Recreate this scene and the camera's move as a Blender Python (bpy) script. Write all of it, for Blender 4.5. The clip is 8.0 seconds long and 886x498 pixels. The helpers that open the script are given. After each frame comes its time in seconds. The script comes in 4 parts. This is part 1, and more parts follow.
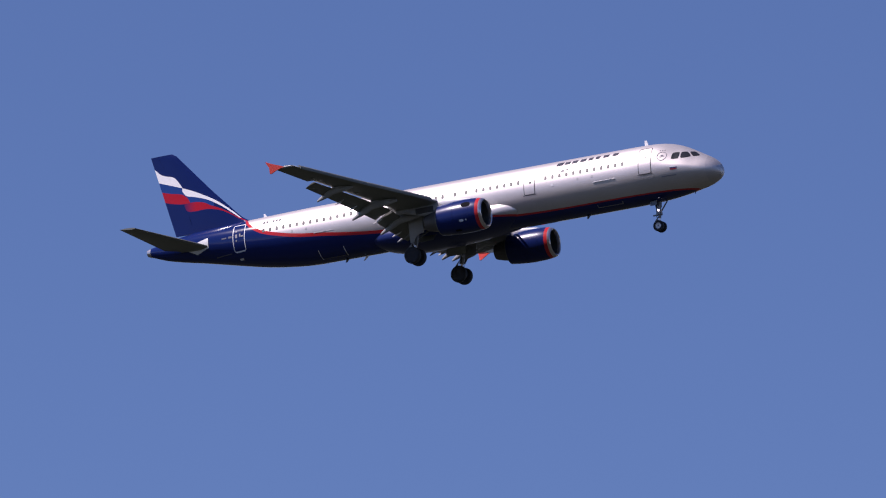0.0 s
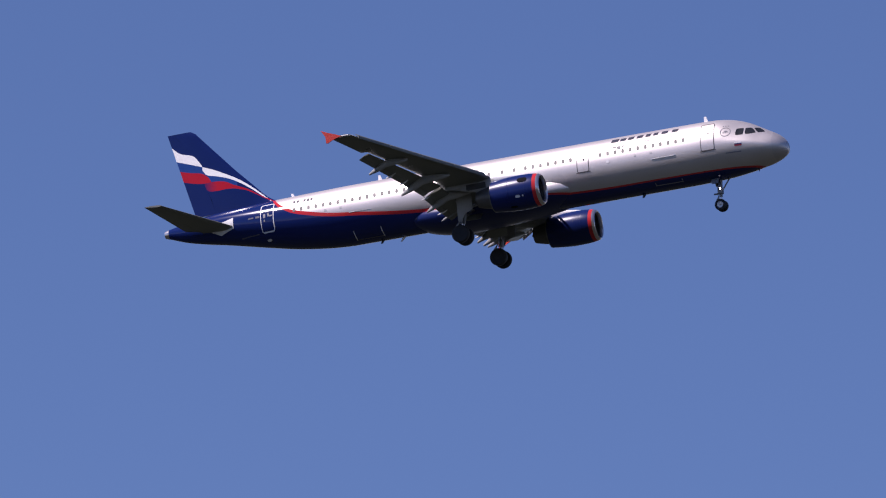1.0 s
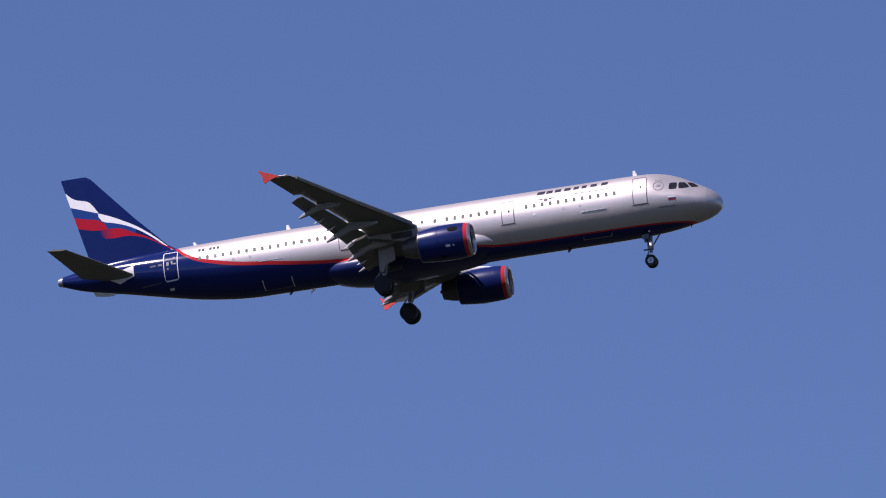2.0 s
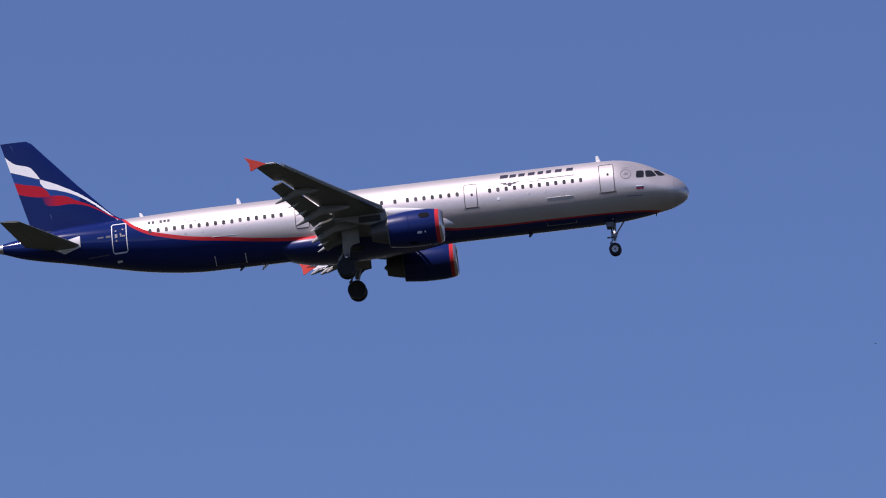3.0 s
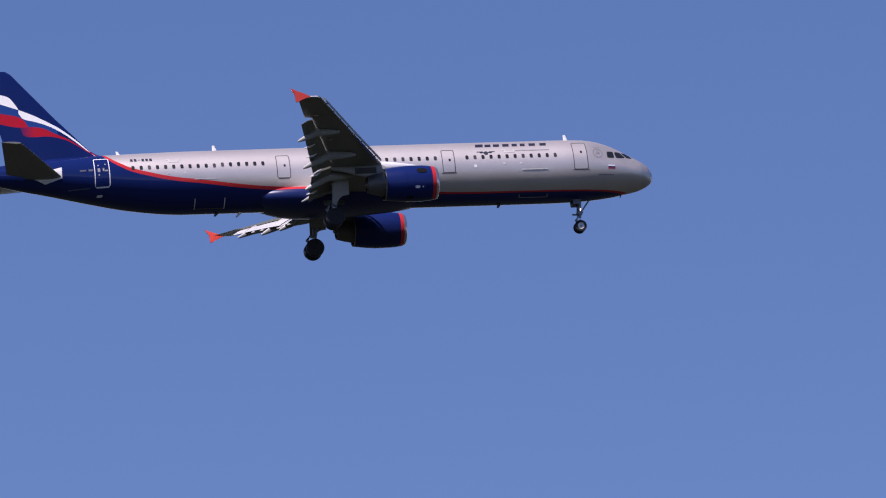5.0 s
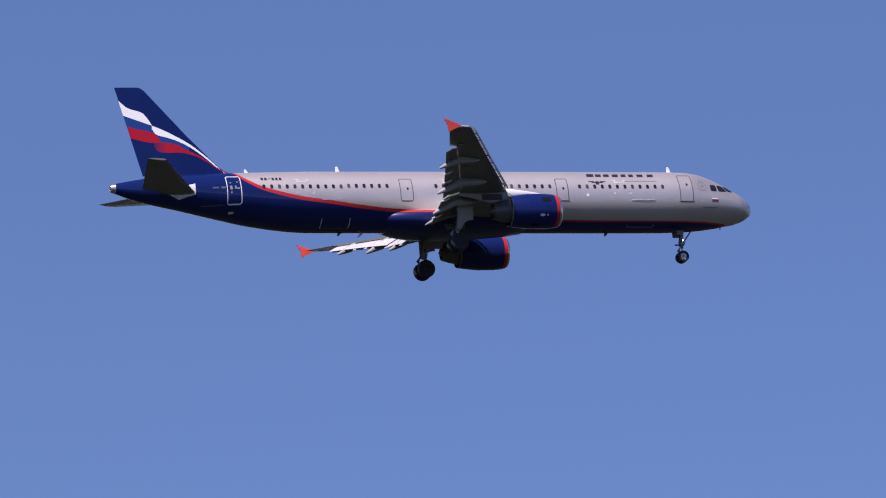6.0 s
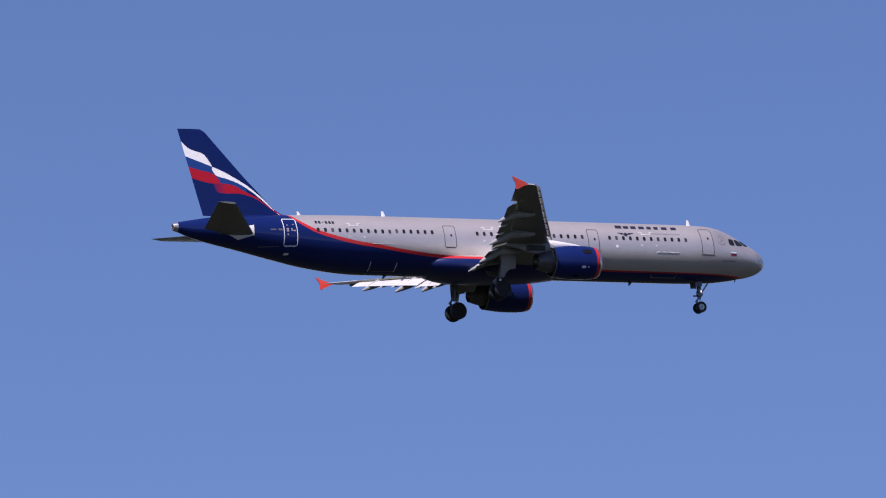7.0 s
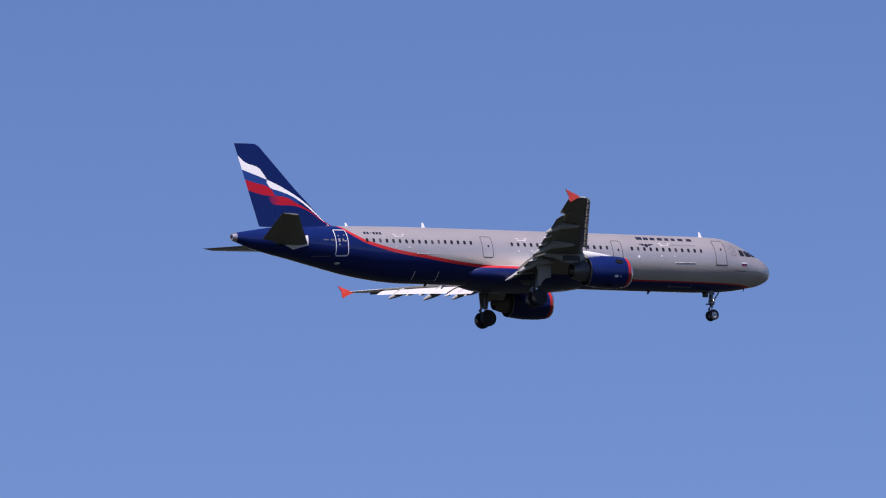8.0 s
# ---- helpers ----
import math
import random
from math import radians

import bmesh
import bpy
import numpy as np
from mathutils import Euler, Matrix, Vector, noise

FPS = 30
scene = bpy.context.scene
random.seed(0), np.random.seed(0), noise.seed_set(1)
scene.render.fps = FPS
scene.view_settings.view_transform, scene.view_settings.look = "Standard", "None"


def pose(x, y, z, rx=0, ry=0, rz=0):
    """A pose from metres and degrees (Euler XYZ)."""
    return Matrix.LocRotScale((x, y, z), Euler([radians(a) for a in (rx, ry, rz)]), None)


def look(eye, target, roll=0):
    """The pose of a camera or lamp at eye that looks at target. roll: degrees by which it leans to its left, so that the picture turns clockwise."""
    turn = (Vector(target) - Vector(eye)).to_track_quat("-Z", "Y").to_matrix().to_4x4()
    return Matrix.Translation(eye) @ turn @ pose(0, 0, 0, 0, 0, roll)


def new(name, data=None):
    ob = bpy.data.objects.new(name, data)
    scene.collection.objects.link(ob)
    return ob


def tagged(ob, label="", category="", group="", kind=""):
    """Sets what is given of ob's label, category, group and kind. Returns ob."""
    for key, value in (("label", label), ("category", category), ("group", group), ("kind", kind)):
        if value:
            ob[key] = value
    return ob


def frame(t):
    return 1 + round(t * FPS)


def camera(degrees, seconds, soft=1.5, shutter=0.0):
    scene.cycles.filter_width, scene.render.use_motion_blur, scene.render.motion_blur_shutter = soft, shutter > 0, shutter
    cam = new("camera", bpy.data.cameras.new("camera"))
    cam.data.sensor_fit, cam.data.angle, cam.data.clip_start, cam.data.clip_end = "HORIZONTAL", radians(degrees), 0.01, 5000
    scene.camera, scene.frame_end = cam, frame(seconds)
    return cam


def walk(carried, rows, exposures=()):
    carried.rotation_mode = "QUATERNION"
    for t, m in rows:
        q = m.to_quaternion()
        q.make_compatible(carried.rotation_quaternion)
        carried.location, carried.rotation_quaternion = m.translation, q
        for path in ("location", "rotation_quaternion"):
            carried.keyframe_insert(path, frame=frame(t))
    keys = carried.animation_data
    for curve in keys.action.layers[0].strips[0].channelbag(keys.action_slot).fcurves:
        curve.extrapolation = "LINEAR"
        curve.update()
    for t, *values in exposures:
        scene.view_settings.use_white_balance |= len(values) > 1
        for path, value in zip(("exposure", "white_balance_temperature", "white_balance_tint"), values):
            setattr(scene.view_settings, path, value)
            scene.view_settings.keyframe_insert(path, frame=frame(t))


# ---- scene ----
cam = camera(5.844, 8.0, soft=1.14)
EYE = (0.0, 0.0, 1.7)
# seconds, pan from +y towards +x, tilt above the horizon, lean, in degrees
LOOKS = [
    (0, -24.223, 14.704, -0.02), (0.1, -23.611, 14.670, 0.02), (0.2, -22.953, 14.647, 0.06), (0.3, -22.300, 14.686, 0.09),
    (0.4, -21.681, 14.715, 0.13), (0.5, -21.097, 14.744, 0.17), (0.6, -20.584, 14.771, 0.18), (0.7, -20.004, 14.789, 0.18),
    (0.8, -19.435, 14.823, 0.19), (0.9, -18.815, 14.866, 0.20), (1, -18.178, 14.901, 0.20), (1.1, -17.525, 14.945, 0.16),
    (1.2, -16.754, 15.046, 0.12), (1.3, -15.972, 15.179, 0.07), (1.4, -15.044, 15.335, 0.03), (1.5, -14.277, 15.327, -0.01),
    (1.6, -13.524, 15.366, -0.02), (1.7, -12.826, 15.379, -0.02), (1.9, -11.444, 15.401, -0.04), (2.1, -10.122, 15.405, -0.05),
    (2.3, -8.804, 15.391, -0.07), (2.5, -7.432, 15.362, -0.08), (2.8, -5.152, 15.291, -0.10), (2.9, -4.333, 15.254, -0.11),
    (3, -3.315, 15.212, -0.11), (3.1, -2.481, 15.213, -0.20), (3.2, -1.544, 15.168, -0.29), (3.3, -0.674, 15.137, -0.37),
    (3.4, 0.145, 15.085, -0.46), (3.5, 0.880, 15.054, -0.55), (3.6, 1.520, 15.041, -0.49), (3.7, 2.143, 15.033, -0.43),
    (3.8, 2.702, 15.012, -0.37), (3.9, 3.400, 14.950, -0.31), (4, 4.220, 14.889, -0.25), (4.1, 5.065, 14.839, -0.22),
    (4.2, 5.980, 14.787, -0.20), (4.4, 7.487, 14.658, -0.15), (4.6, 8.848, 14.495, -0.10), (4.8, 10.110, 14.315, -0.04),
    (5, 11.318, 14.132, 0.01), (5.3, 13.131, 13.889, 0.08), (5.4, 13.648, 13.818, 0.11), (5.5, 14.236, 13.757, 0.13),
    (5.6, 14.761, 13.752, 0.10), (5.7, 15.368, 13.701, 0.07), (5.8, 16.017, 13.675, 0.04), (5.9, 16.689, 13.613, 0.01),
    (6, 17.375, 13.593, -0.02), (6.1, 18.016, 13.550, -0.03), (6.2, 18.591, 13.512, -0.04), (6.3, 19.192, 13.469, -0.05),
    (6.4, 19.794, 13.456, -0.07), (6.5, 20.434, 13.385, -0.08), (6.6, 21.072, 13.329, -0.01), (6.7, 21.705, 13.291, 0.05),
    (6.8, 22.335, 13.231, 0.12), (6.9, 22.925, 13.147, 0.19), (7, 23.501, 13.073, 0.25), (7.1, 24.119, 13.012, 0.20),
    (7.2, 24.722, 12.943, 0.14), (7.3, 25.293, 12.855, 0.09), (7.4, 25.816, 12.775, 0.04), (7.5, 26.281, 12.660, -0.02),
    (7.6, 26.758, 12.590, 0.02), (7.7, 27.255, 12.499, 0.06), (7.8, 27.815, 12.407, 0.09), (7.9, 28.416, 12.331, 0.13),
    (8, 29.099, 12.244, 0.17),
]


def aim(pan, tilt, lean):
    a, b = radians(pan), radians(tilt)
    way = Vector((math.sin(a) * math.cos(b), math.cos(a) * math.cos(b), math.sin(b)))
    return look(EYE, Vector(EYE) + way * 500, lean)


walk(cam, [(t, aim(p, e, r)) for t, p, e, r in LOOKS],
     exposures=[(0, 0.22, 5800, 36), (4, 0.24, 5780, 34), (6, 0.24, 5780, 34), (8, 0.24, 5780, 33)])

# ---- light: clear blue sky, sun high behind the camera's left shoulder ----
SUN = Vector((-0.47, -0.375, 0.795)).normalized()
world = bpy.data.worlds.new("sky")
scene.world = world
world.use_nodes = True
wn = world.node_tree
sky = wn.nodes.new("ShaderNodeTexSky")
sky.sky_type = "NISHITA"
sky.sun_disc = False
sky.sun_elevation = math.asin(SUN.z)
sky.sun_rotation = math.atan2(SUN.x, SUN.y)
sky.altitude = 300
sky.air_density, sky.dust_density, sky.ozone_density = 1.0, 0.0, 6.0
back = wn.nodes["Background"]
back.inputs["Strength"].default_value = 0.0653
wn.links.new(sky.outputs[0], back.inputs["Color"])
sun = new("sun", bpy.data.lights.new("sun", "SUN"))
sun.data.energy, sun.data.angle, sun.data.color = 5.0, radians(0.53), (1.0, 0.92, 0.74)
sun.matrix_world = look(SUN * 100, (0, 0, 0))

# ---- materials ----


def material(name, color, rough=0.4, metal=0.0, coat=0.0, grain=0.06, size=3.0, bump=0.0):
    """A painted or bare surface with fine mottling at two scales."""
    m = bpy.data.materials.new(name)
    m.use_nodes = True
    nt = m.node_tree
    b = nt.nodes["Principled BSDF"]
    b.inputs["Roughness"].default_value = rough
    b.inputs["Metallic"].default_value = metal
    b.inputs["Coat Weight"].default_value = coat
    b.inputs["Coat Roughness"].default_value = 0.12
    co = nt.nodes.new("ShaderNodeTexCoord")
    rgb = nt.nodes.new("ShaderNodeRGB")
    rgb.outputs[0].default_value = (*color, 1)
    nt.links.new(wear(nt, co.outputs["Object"], rgb.outputs[0], grain, size), b.inputs["Base Color"])
    if bump:
        relief(nt, co.outputs["Object"], b, bump, size * 8)
    return m


def wear(nt, at, color, amount, size):
    """Mixes stains (broad) and grain (fine) over a colour; returns the socket."""
    out = color
    for scale, k in ((size * 0.25, amount), (size * 6, amount * 0.6)):
        n = nt.nodes.new("ShaderNodeTexNoise")
        n.inputs["Scale"].default_value = scale
        n.inputs["Detail"].default_value = 4
        nt.links.new(at, n.inputs["Vector"])
        r = nt.nodes.new("ShaderNodeMapRange")
        r.inputs["From Min"].default_value, r.inputs["From Max"].default_value = 0.3, 0.7
        r.inputs["To Min"].default_value, r.inputs["To Max"].default_value = 1 - k, 1 + k
        nt.links.new(n.outputs[0], r.inputs["Value"])
        mx = nt.nodes.new("ShaderNodeVectorMath")
        mx.operation = "SCALE"
        nt.links.new(out, mx.inputs[0])
        nt.links.new(r.outputs[0], mx.inputs["Scale"])
        out = mx.outputs[0]
    return out


def relief(nt, at, b, strength, scale):
    n = nt.nodes.new("ShaderNodeTexNoise")
    n.inputs["Scale"].default_value = scale
    nt.links.new(at, n.inputs["Vector"])
    bp = nt.nodes.new("ShaderNodeBump")
    bp.inputs["Strength"].default_value = strength
    bp.inputs["Distance"].default_value = 0.02
    nt.links.new(n.outputs[0], bp.inputs["Height"])
    nt.links.new(bp.outputs[0], b.inputs["Normal"])


SILVER, RED, BLUE = (0.685, 0.636, 0.60), (0.52, 0.03, 0.032), (0.0068, 0.0168, 0.102)
CRIMSON = (0.42, 0.012, 0.025)
WHITE, SKYBLUE = (0.9, 0.9, 0.89), (0.018, 0.055, 0.23)


def math_node(nt, op, a, b=None):
    n = nt.nodes.new("ShaderNodeMath")
    n.operation = op
    for i, v in enumerate((a, b)):
        if v is None:
            continue
        if isinstance(v, (int, float)):
            n.inputs[i].default_value = v
        else:
            nt.links.new(v, n.inputs[i])
    return n.outputs[0]


def edge_curve(nt, s, pts):
    """A paint edge: the height, in metres, at the distance s behind the nose."""
    n = nt.nodes.new("ShaderNodeFloatCurve")
    pts = sorted(pts)
    c = n.mapping.curves[0]
    n.mapping.use_clip = False
    for i, (x, z) in enumerate(pts):
        p = (x / 45, (z + 3) / 12)
        if i < 2:
            c.points[i].location = p
        else:
            c.points.new(*p)
    n.mapping.extend = "HORIZONTAL"
    n.mapping.update()
    nt.links.new(math_node(nt, "DIVIDE", s, 45.0), n.inputs["Value"])
    return math_node(nt, "SUBTRACT", math_node(nt, "MULTIPLY", n.outputs[0], 12.0), 3.0)


def paint_over(nt, under, mask, color):
    mx = nt.nodes.new("ShaderNodeMix")
    mx.data_type = "RGBA"
    nt.links.new(mask, mx.inputs[0])
    nt.links.new(under, mx.inputs[6])
    mx.inputs[7].default_value = (*color, 1)
    return mx.outputs[2]


def livery(name, build, rough, metal, coat, gloss=0.14, shine=0.5):
    m = bpy.data.materials.new(name)
    m.use_nodes = True
    nt = m.node_tree
    b = nt.nodes["Principled BSDF"]
    co = nt.nodes.new("ShaderNodeTexCoord")
    xyz = nt.nodes.new("ShaderNodeSeparateXYZ")
    nt.links.new(co.outputs["Object"], xyz.inputs[0])
    s = math_node(nt, "SUBTRACT", 20.0, xyz.outputs[0])
    color, metallic = build(nt, s, xyz.outputs[2])
    b.inputs["Roughness"].default_value = rough
    b.inputs["Coat Weight"].default_value = coat
    b.inputs["Coat Roughness"].default_value = 0.05
    b.inputs["Specular IOR Level"].default_value = shine
    if metallic is not None:
        nt.links.new(math_node(nt, "MULTIPLY", metallic, metal), b.inputs["Metallic"])
        # the plain blue and red enamel is glossier than the flaked silver
        nt.links.new(math_node(nt, "ADD", gloss, math_node(nt, "MULTIPLY", metallic, rough - gloss)), b.inputs["Roughness"])
    nt.links.new(wear(nt, co.outputs["Object"], color, 0.045, 2.0), b.inputs["Base Color"])
    relief(nt, co.outputs["Object"], b, 0.05, 1.6)
    return m


CHEAT = [(0, -1.72), (2.9, -1.62), (4.5, -1.6), (8.3, -1.58), (13.1, -1.56), (15.4, -1.48), (19, -1.22), (22.5, -1.1),
         (25.3, -0.99), (27.8, -0.75), (29.8, -0.47), (31.8, -0.21), (33.4, 0.15), (34.6, 0.53), (35.13, 0.82),
         (35.65, 1.18), (35.95, 1.5), (36.25, 1.86), (36.6, 2.4), (45, 2.4)]


def hull_paint(nt, s, z):
    c = edge_curve(nt, s, CHEAT)
    half = edge_curve(nt, s, [(0, 0.045), (14, 0.055), (20, 0.09), (24, 0.1), (30, 0.12), (34, 0.13), (45, 0.12)])
    silver = math_node(nt, "GREATER_THAN", z, math_node(nt, "ADD", c, half))
    stripe = math_node(nt, "MULTIPLY", math_node(nt, "GREATER_THAN", z, math_node(nt, "SUBTRACT", c, half)),
                       math_node(nt, "SUBTRACT", 1.0, silver))
    base = nt.nodes.new("ShaderNodeRGB")
    base.outputs[0].default_value = (*BLUE, 1)
    col = paint_over(nt, base.outputs[0], silver, SILVER)
    col = paint_over(nt, col, stripe, RED)
    return col, silver


def fin_paint(nt, s, z):
    base = nt.nodes.new("ShaderNodeRGB")
    base.outputs[0].default_value = (*BLUE, 1)
    col = base.outputs[0]
    z = math_node(nt, "ADD", z, 0.06)

    def band(low, high, s0, s1, color, col, fade=None):
        m = math_node(nt, "MULTIPLY", math_node(nt, "GREATER_THAN", z, edge_curve(nt, s, low)),
                      math_node(nt, "LESS_THAN", z, edge_curve(nt, s, high)))
        m = math_node(nt, "MULTIPLY", m, math_node(nt, "GREATER_THAN", s, s0))
        m = math_node(nt, "MULTIPLY", m, math_node(nt, "LESS_THAN", s, s1))
        if fade:
            r = nt.nodes.new("ShaderNodeMapRange")
            r.inputs["From Min"].default_value, r.inputs["From Max"].default_value = fade
            r.inputs["To Min"].default_value, r.inputs["To Max"].default_value = 1.0, 0.25
            nt.links.new(s, r.inputs["Value"])
            m = math_node(nt, "MULTIPLY", m, r.outputs[0])
        return paint_over(nt, col, m, color)

    w1t = [(41.34, 5.2), (41.62, 5.7), (42.0, 6.1), (42.79, 6.36), (43.51, 6.95), (44, 7.3)]
    w1b = [(41.34, 5.2), (42.43, 5.61), (43.21, 5.9), (44, 6.2)]
    w2t = [(36.3, 1.75), (36.83, 2.24), (37.39, 2.78), (38.15, 3.43), (38.92, 3.99), (39.7, 4.43), (40.47, 4.83), (41.34, 5.2)]
    w2b = [(36.3, 1.75), (37.22, 2.5), (37.97, 3.12), (38.74, 3.66), (39.52, 4.08), (40.3, 4.36), (41.05, 4.58), (41.34, 5.2)]
    r1t = [(40.77, 4.04), (41.1, 4.54), (41.48, 4.77), (42.27, 4.95), (42.98, 5.17), (44, 5.5)]
    r1b = [(40.77, 4.03), (41.33, 4.03), (42.12, 4.18), (42.71, 4.36), (44, 4.75)]
    r2t = [(36.25, 1.9), (37.41, 2.6), (38.18, 3.11), (39.15, 3.57), (39.93, 3.94), (40.77, 4.04), (41.25, 4.02)]
    r2b = [(36.0, 1.7), (37.03, 2.28), (37.8, 2.77), (38.58, 3.15), (39.57, 3.36), (40.37, 3.35), (40.97, 3.42), (41.25, 4.0)]
    col = band(r1t, w1b, 41.34, 44, SKYBLUE, col)
    col = band(r1t[:3], w2b, 40.77, 41.34, SKYBLUE, col)
    col = band(r2t, w2b, 38.9, 40.77, SKYBLUE, col)
    col = band(w1b, w1t, 41.34, 44, WHITE, col)
    col = band(w2b, w2t, 36.5, 41.34, WHITE, col)
    col = band(r1b, r1t, 40.77, 44, CRIMSON, col)
    col = band(r2b, r2t, 36.3, 41.25, CRIMSON, col, (40.35, 41.2))
    return col, None


def nacelle_paint(nt, s, z):
    base = nt.nodes.new("ShaderNodeRGB")
    base.outputs[0].default_value = (*BLUE, 1)
    m = math_node(nt, "LESS_THAN", s, 15.92)
    return paint_over(nt, base.outputs[0], m, RED), None


M_HULL = livery("hull_paint", hull_paint, 0.45, 0.74, 0.0, 0.12, 0.35)
M_FAIRING = livery("belly_fairing_paint", hull_paint, 0.45, 0.74, 0.0, 0.36, 0.35)
M_FIN = livery("fin_paint", fin_paint, 0.2, 0.0, 0.0, shine=0.2)
M_NAC = livery("nacelle_paint", nacelle_paint, 0.28, 0.0, 0.0, shine=0.28)
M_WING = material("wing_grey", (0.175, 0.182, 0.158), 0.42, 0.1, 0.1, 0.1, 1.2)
M_RADOME = material("radome_paint", (0.61, 0.572, 0.553), 0.46, 0.74, 0.0, 0.06, 2.0)
M_FLAP = material("fairing_grey", (0.31, 0.315, 0.305), 0.45, 0.0, 0.1, 0.12, 2.0)
# paler than wing_grey, to put sunlight into the upper faces
M_SUNLIT_SKIN = material("sunlit_upper_skin", (0.6, 0.6, 0.585), 0.4, 0.0, 0.1, 0.1, 2.0)
M_PALE = material("pale_paint", (0.72, 0.72, 0.71), 0.4, 0.0, 0.2, 0.06, 3.0)
M_RED = material("fence_red", (0.72, 0.065, 0.035), 0.38, 0.0, 0.3, 0.05, 4.0)
M_LIP = material("bare_metal", (0.72, 0.66, 0.64), 0.28, 0.9, 0.0, 0.05, 4.0)
M_BARE = material("polished_metal", (0.9, 0.88, 0.86), 0.16, 1.0, 0.0, 0.04, 4.0)
M_HOT = material("hot_metal", (0.13, 0.125, 0.12), 0.5, 0.6, 0.0, 0.15, 5.0)
M_DARK = material("dark_lining", (0.012, 0.012, 0.014), 0.95, 0.0, 0.0, 0.2, 5.0)
M_DARK.node_tree.nodes["Principled BSDF"].inputs["Specular IOR Level"].default_value = 0.08
M_DARK_PANEL = material("dark_panel", (0.045, 0.045, 0.045), 0.6, 0.0, 0.0, 0.2, 6.0)
M_TYRE = material("tyre_rubber", (0.014, 0.0145, 0.018), 0.7, 0.0, 0.0, 0.2, 20.0, 0.2)
M_STEEL = material("gear_steel", (0.18, 0.18, 0.18), 0.4, 0.4, 0.0, 0.15, 12.0)
M_GLASS = material("window_glass", (0.012, 0.013, 0.016), 0.38, 0.0, 0.0, 0.1, 5.0)


def shade_panes(m):
    """Some cabin blinds are half drawn, so pane tones differ from window to window."""
    nt = m.node_tree
    info = nt.nodes.new("ShaderNodeObjectInfo")
    r = nt.nodes.new("ShaderNodeMapRange")
    r.inputs["From Min"].default_value, r.inputs["From Max"].default_value = 0.62, 1.0
    r.inputs["To Min"].default_value, r.inputs["To Max"].default_value = 0.0, 0.16
    nt.links.new(info.outputs["Random"], r.inputs["Value"])
    b = nt.nodes["Principled BSDF"]
    under = b.inputs["Base Color"].links[0].from_socket
    nt.links.new(paint_over(nt, under, r.outputs[0], (0.45, 0.44, 0.43)), b.inputs["Base Color"])
    return m


M_PANE = shade_panes(material("cabin_pane", (0.012, 0.013, 0.016), 0.38, 0.0, 0.0, 0.1, 5.0))
M_LINE = material("door_line", (0.06, 0.058, 0.06), 0.5, 0.0, 0.0, 0.1, 8.0)
M_WLINE = material("white_line", (0.78, 0.78, 0.78), 0.5, 0.0, 0.0, 0.08, 8.0)
M_MARK = material("faded_marking", (0.52, 0.52, 0.51), 0.5, 0.0, 0.0, 0.1, 8.0)
M_NAVY = material("navy_lettering", (0.012, 0.014, 0.036), 0.5, 0.0, 0.0, 0.08, 8.0)
M_GREYTXT = material("grey_lettering", (0.26, 0.25, 0.27), 0.5, 0.0, 0.0, 0.08, 8.0)
M_DIM = material("dim_lettering", (0.09, 0.09, 0.13), 0.5)
M_BLADE = material("fan_titanium", (0.12, 0.12, 0.13), 0.35, 0.8, 0.0, 0.1, 9.0)
# near black and matt, so little light bounces up; never in view
M_GROUND = material("dark_ground", (0.023, 0.026, 0.021), 0.9, 0.0, 0.0, 0.35, 0.05)
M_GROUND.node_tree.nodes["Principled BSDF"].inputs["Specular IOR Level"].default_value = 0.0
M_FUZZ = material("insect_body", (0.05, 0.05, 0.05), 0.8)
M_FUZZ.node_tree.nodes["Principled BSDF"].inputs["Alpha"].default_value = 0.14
M_FLY = material("dark_insect", (0.02, 0.02, 0.022), 0.7, grain=0.2, size=400.0)
M_LAMP = bpy.data.materials.new("lamp_glow")
M_LAMP.use_nodes = True
M_LAMP.node_tree.nodes["Principled BSDF"].inputs["Emission Color"].default_value = (1, 0.96, 0.88, 1)
M_LAMP.node_tree.nodes["Principled BSDF"].inputs["Emission Strength"].default_value = 3.0

# ---- shape helpers ----


def part(name, bm, mat, parent, label="", smooth=True, angle=40):
    """Links a bmesh as one mesh object under a thing or a part."""
    bmesh.ops.recalc_face_normals(bm, faces=bm.faces)
    if smooth:
        lim = radians(angle)
        for f in bm.faces:
            f.smooth = True
        for e in bm.edges:
            if len(e.link_faces) == 2 and e.calc_face_angle(0) > lim:
                e.smooth = False
    me = bpy.data.meshes.new(name)
    bm.to_mesh(me)
    bm.free()
    me.materials.append(mat)
    ob = new(name, me)
    ob.parent = parent
    return tagged(ob, label)


def B(s, y, z):
    """A place on the aircraft: s metres behind the nose tip, y to port, z above the hull's axis."""
    return Vector((20.0 - s, y, z))


def add_loft(bm, rings, caps=True, closed=True):
    vs = [[bm.verts.new(p) for p in r] for r in rings]
    n = len(rings[0])
    for a, b in zip(vs, vs[1:]):
        for i in range(n if closed else n - 1):
            j = (i + 1) % n
            bm.faces.new((a[i], a[j], b[j], b[i]))
    if caps:
        bm.faces.new(vs[0][::-1])
        bm.faces.new(vs[-1])
    return bm


def loft(rings, caps=True, closed=True):
    return add_loft(bmesh.new(), rings, caps, closed)


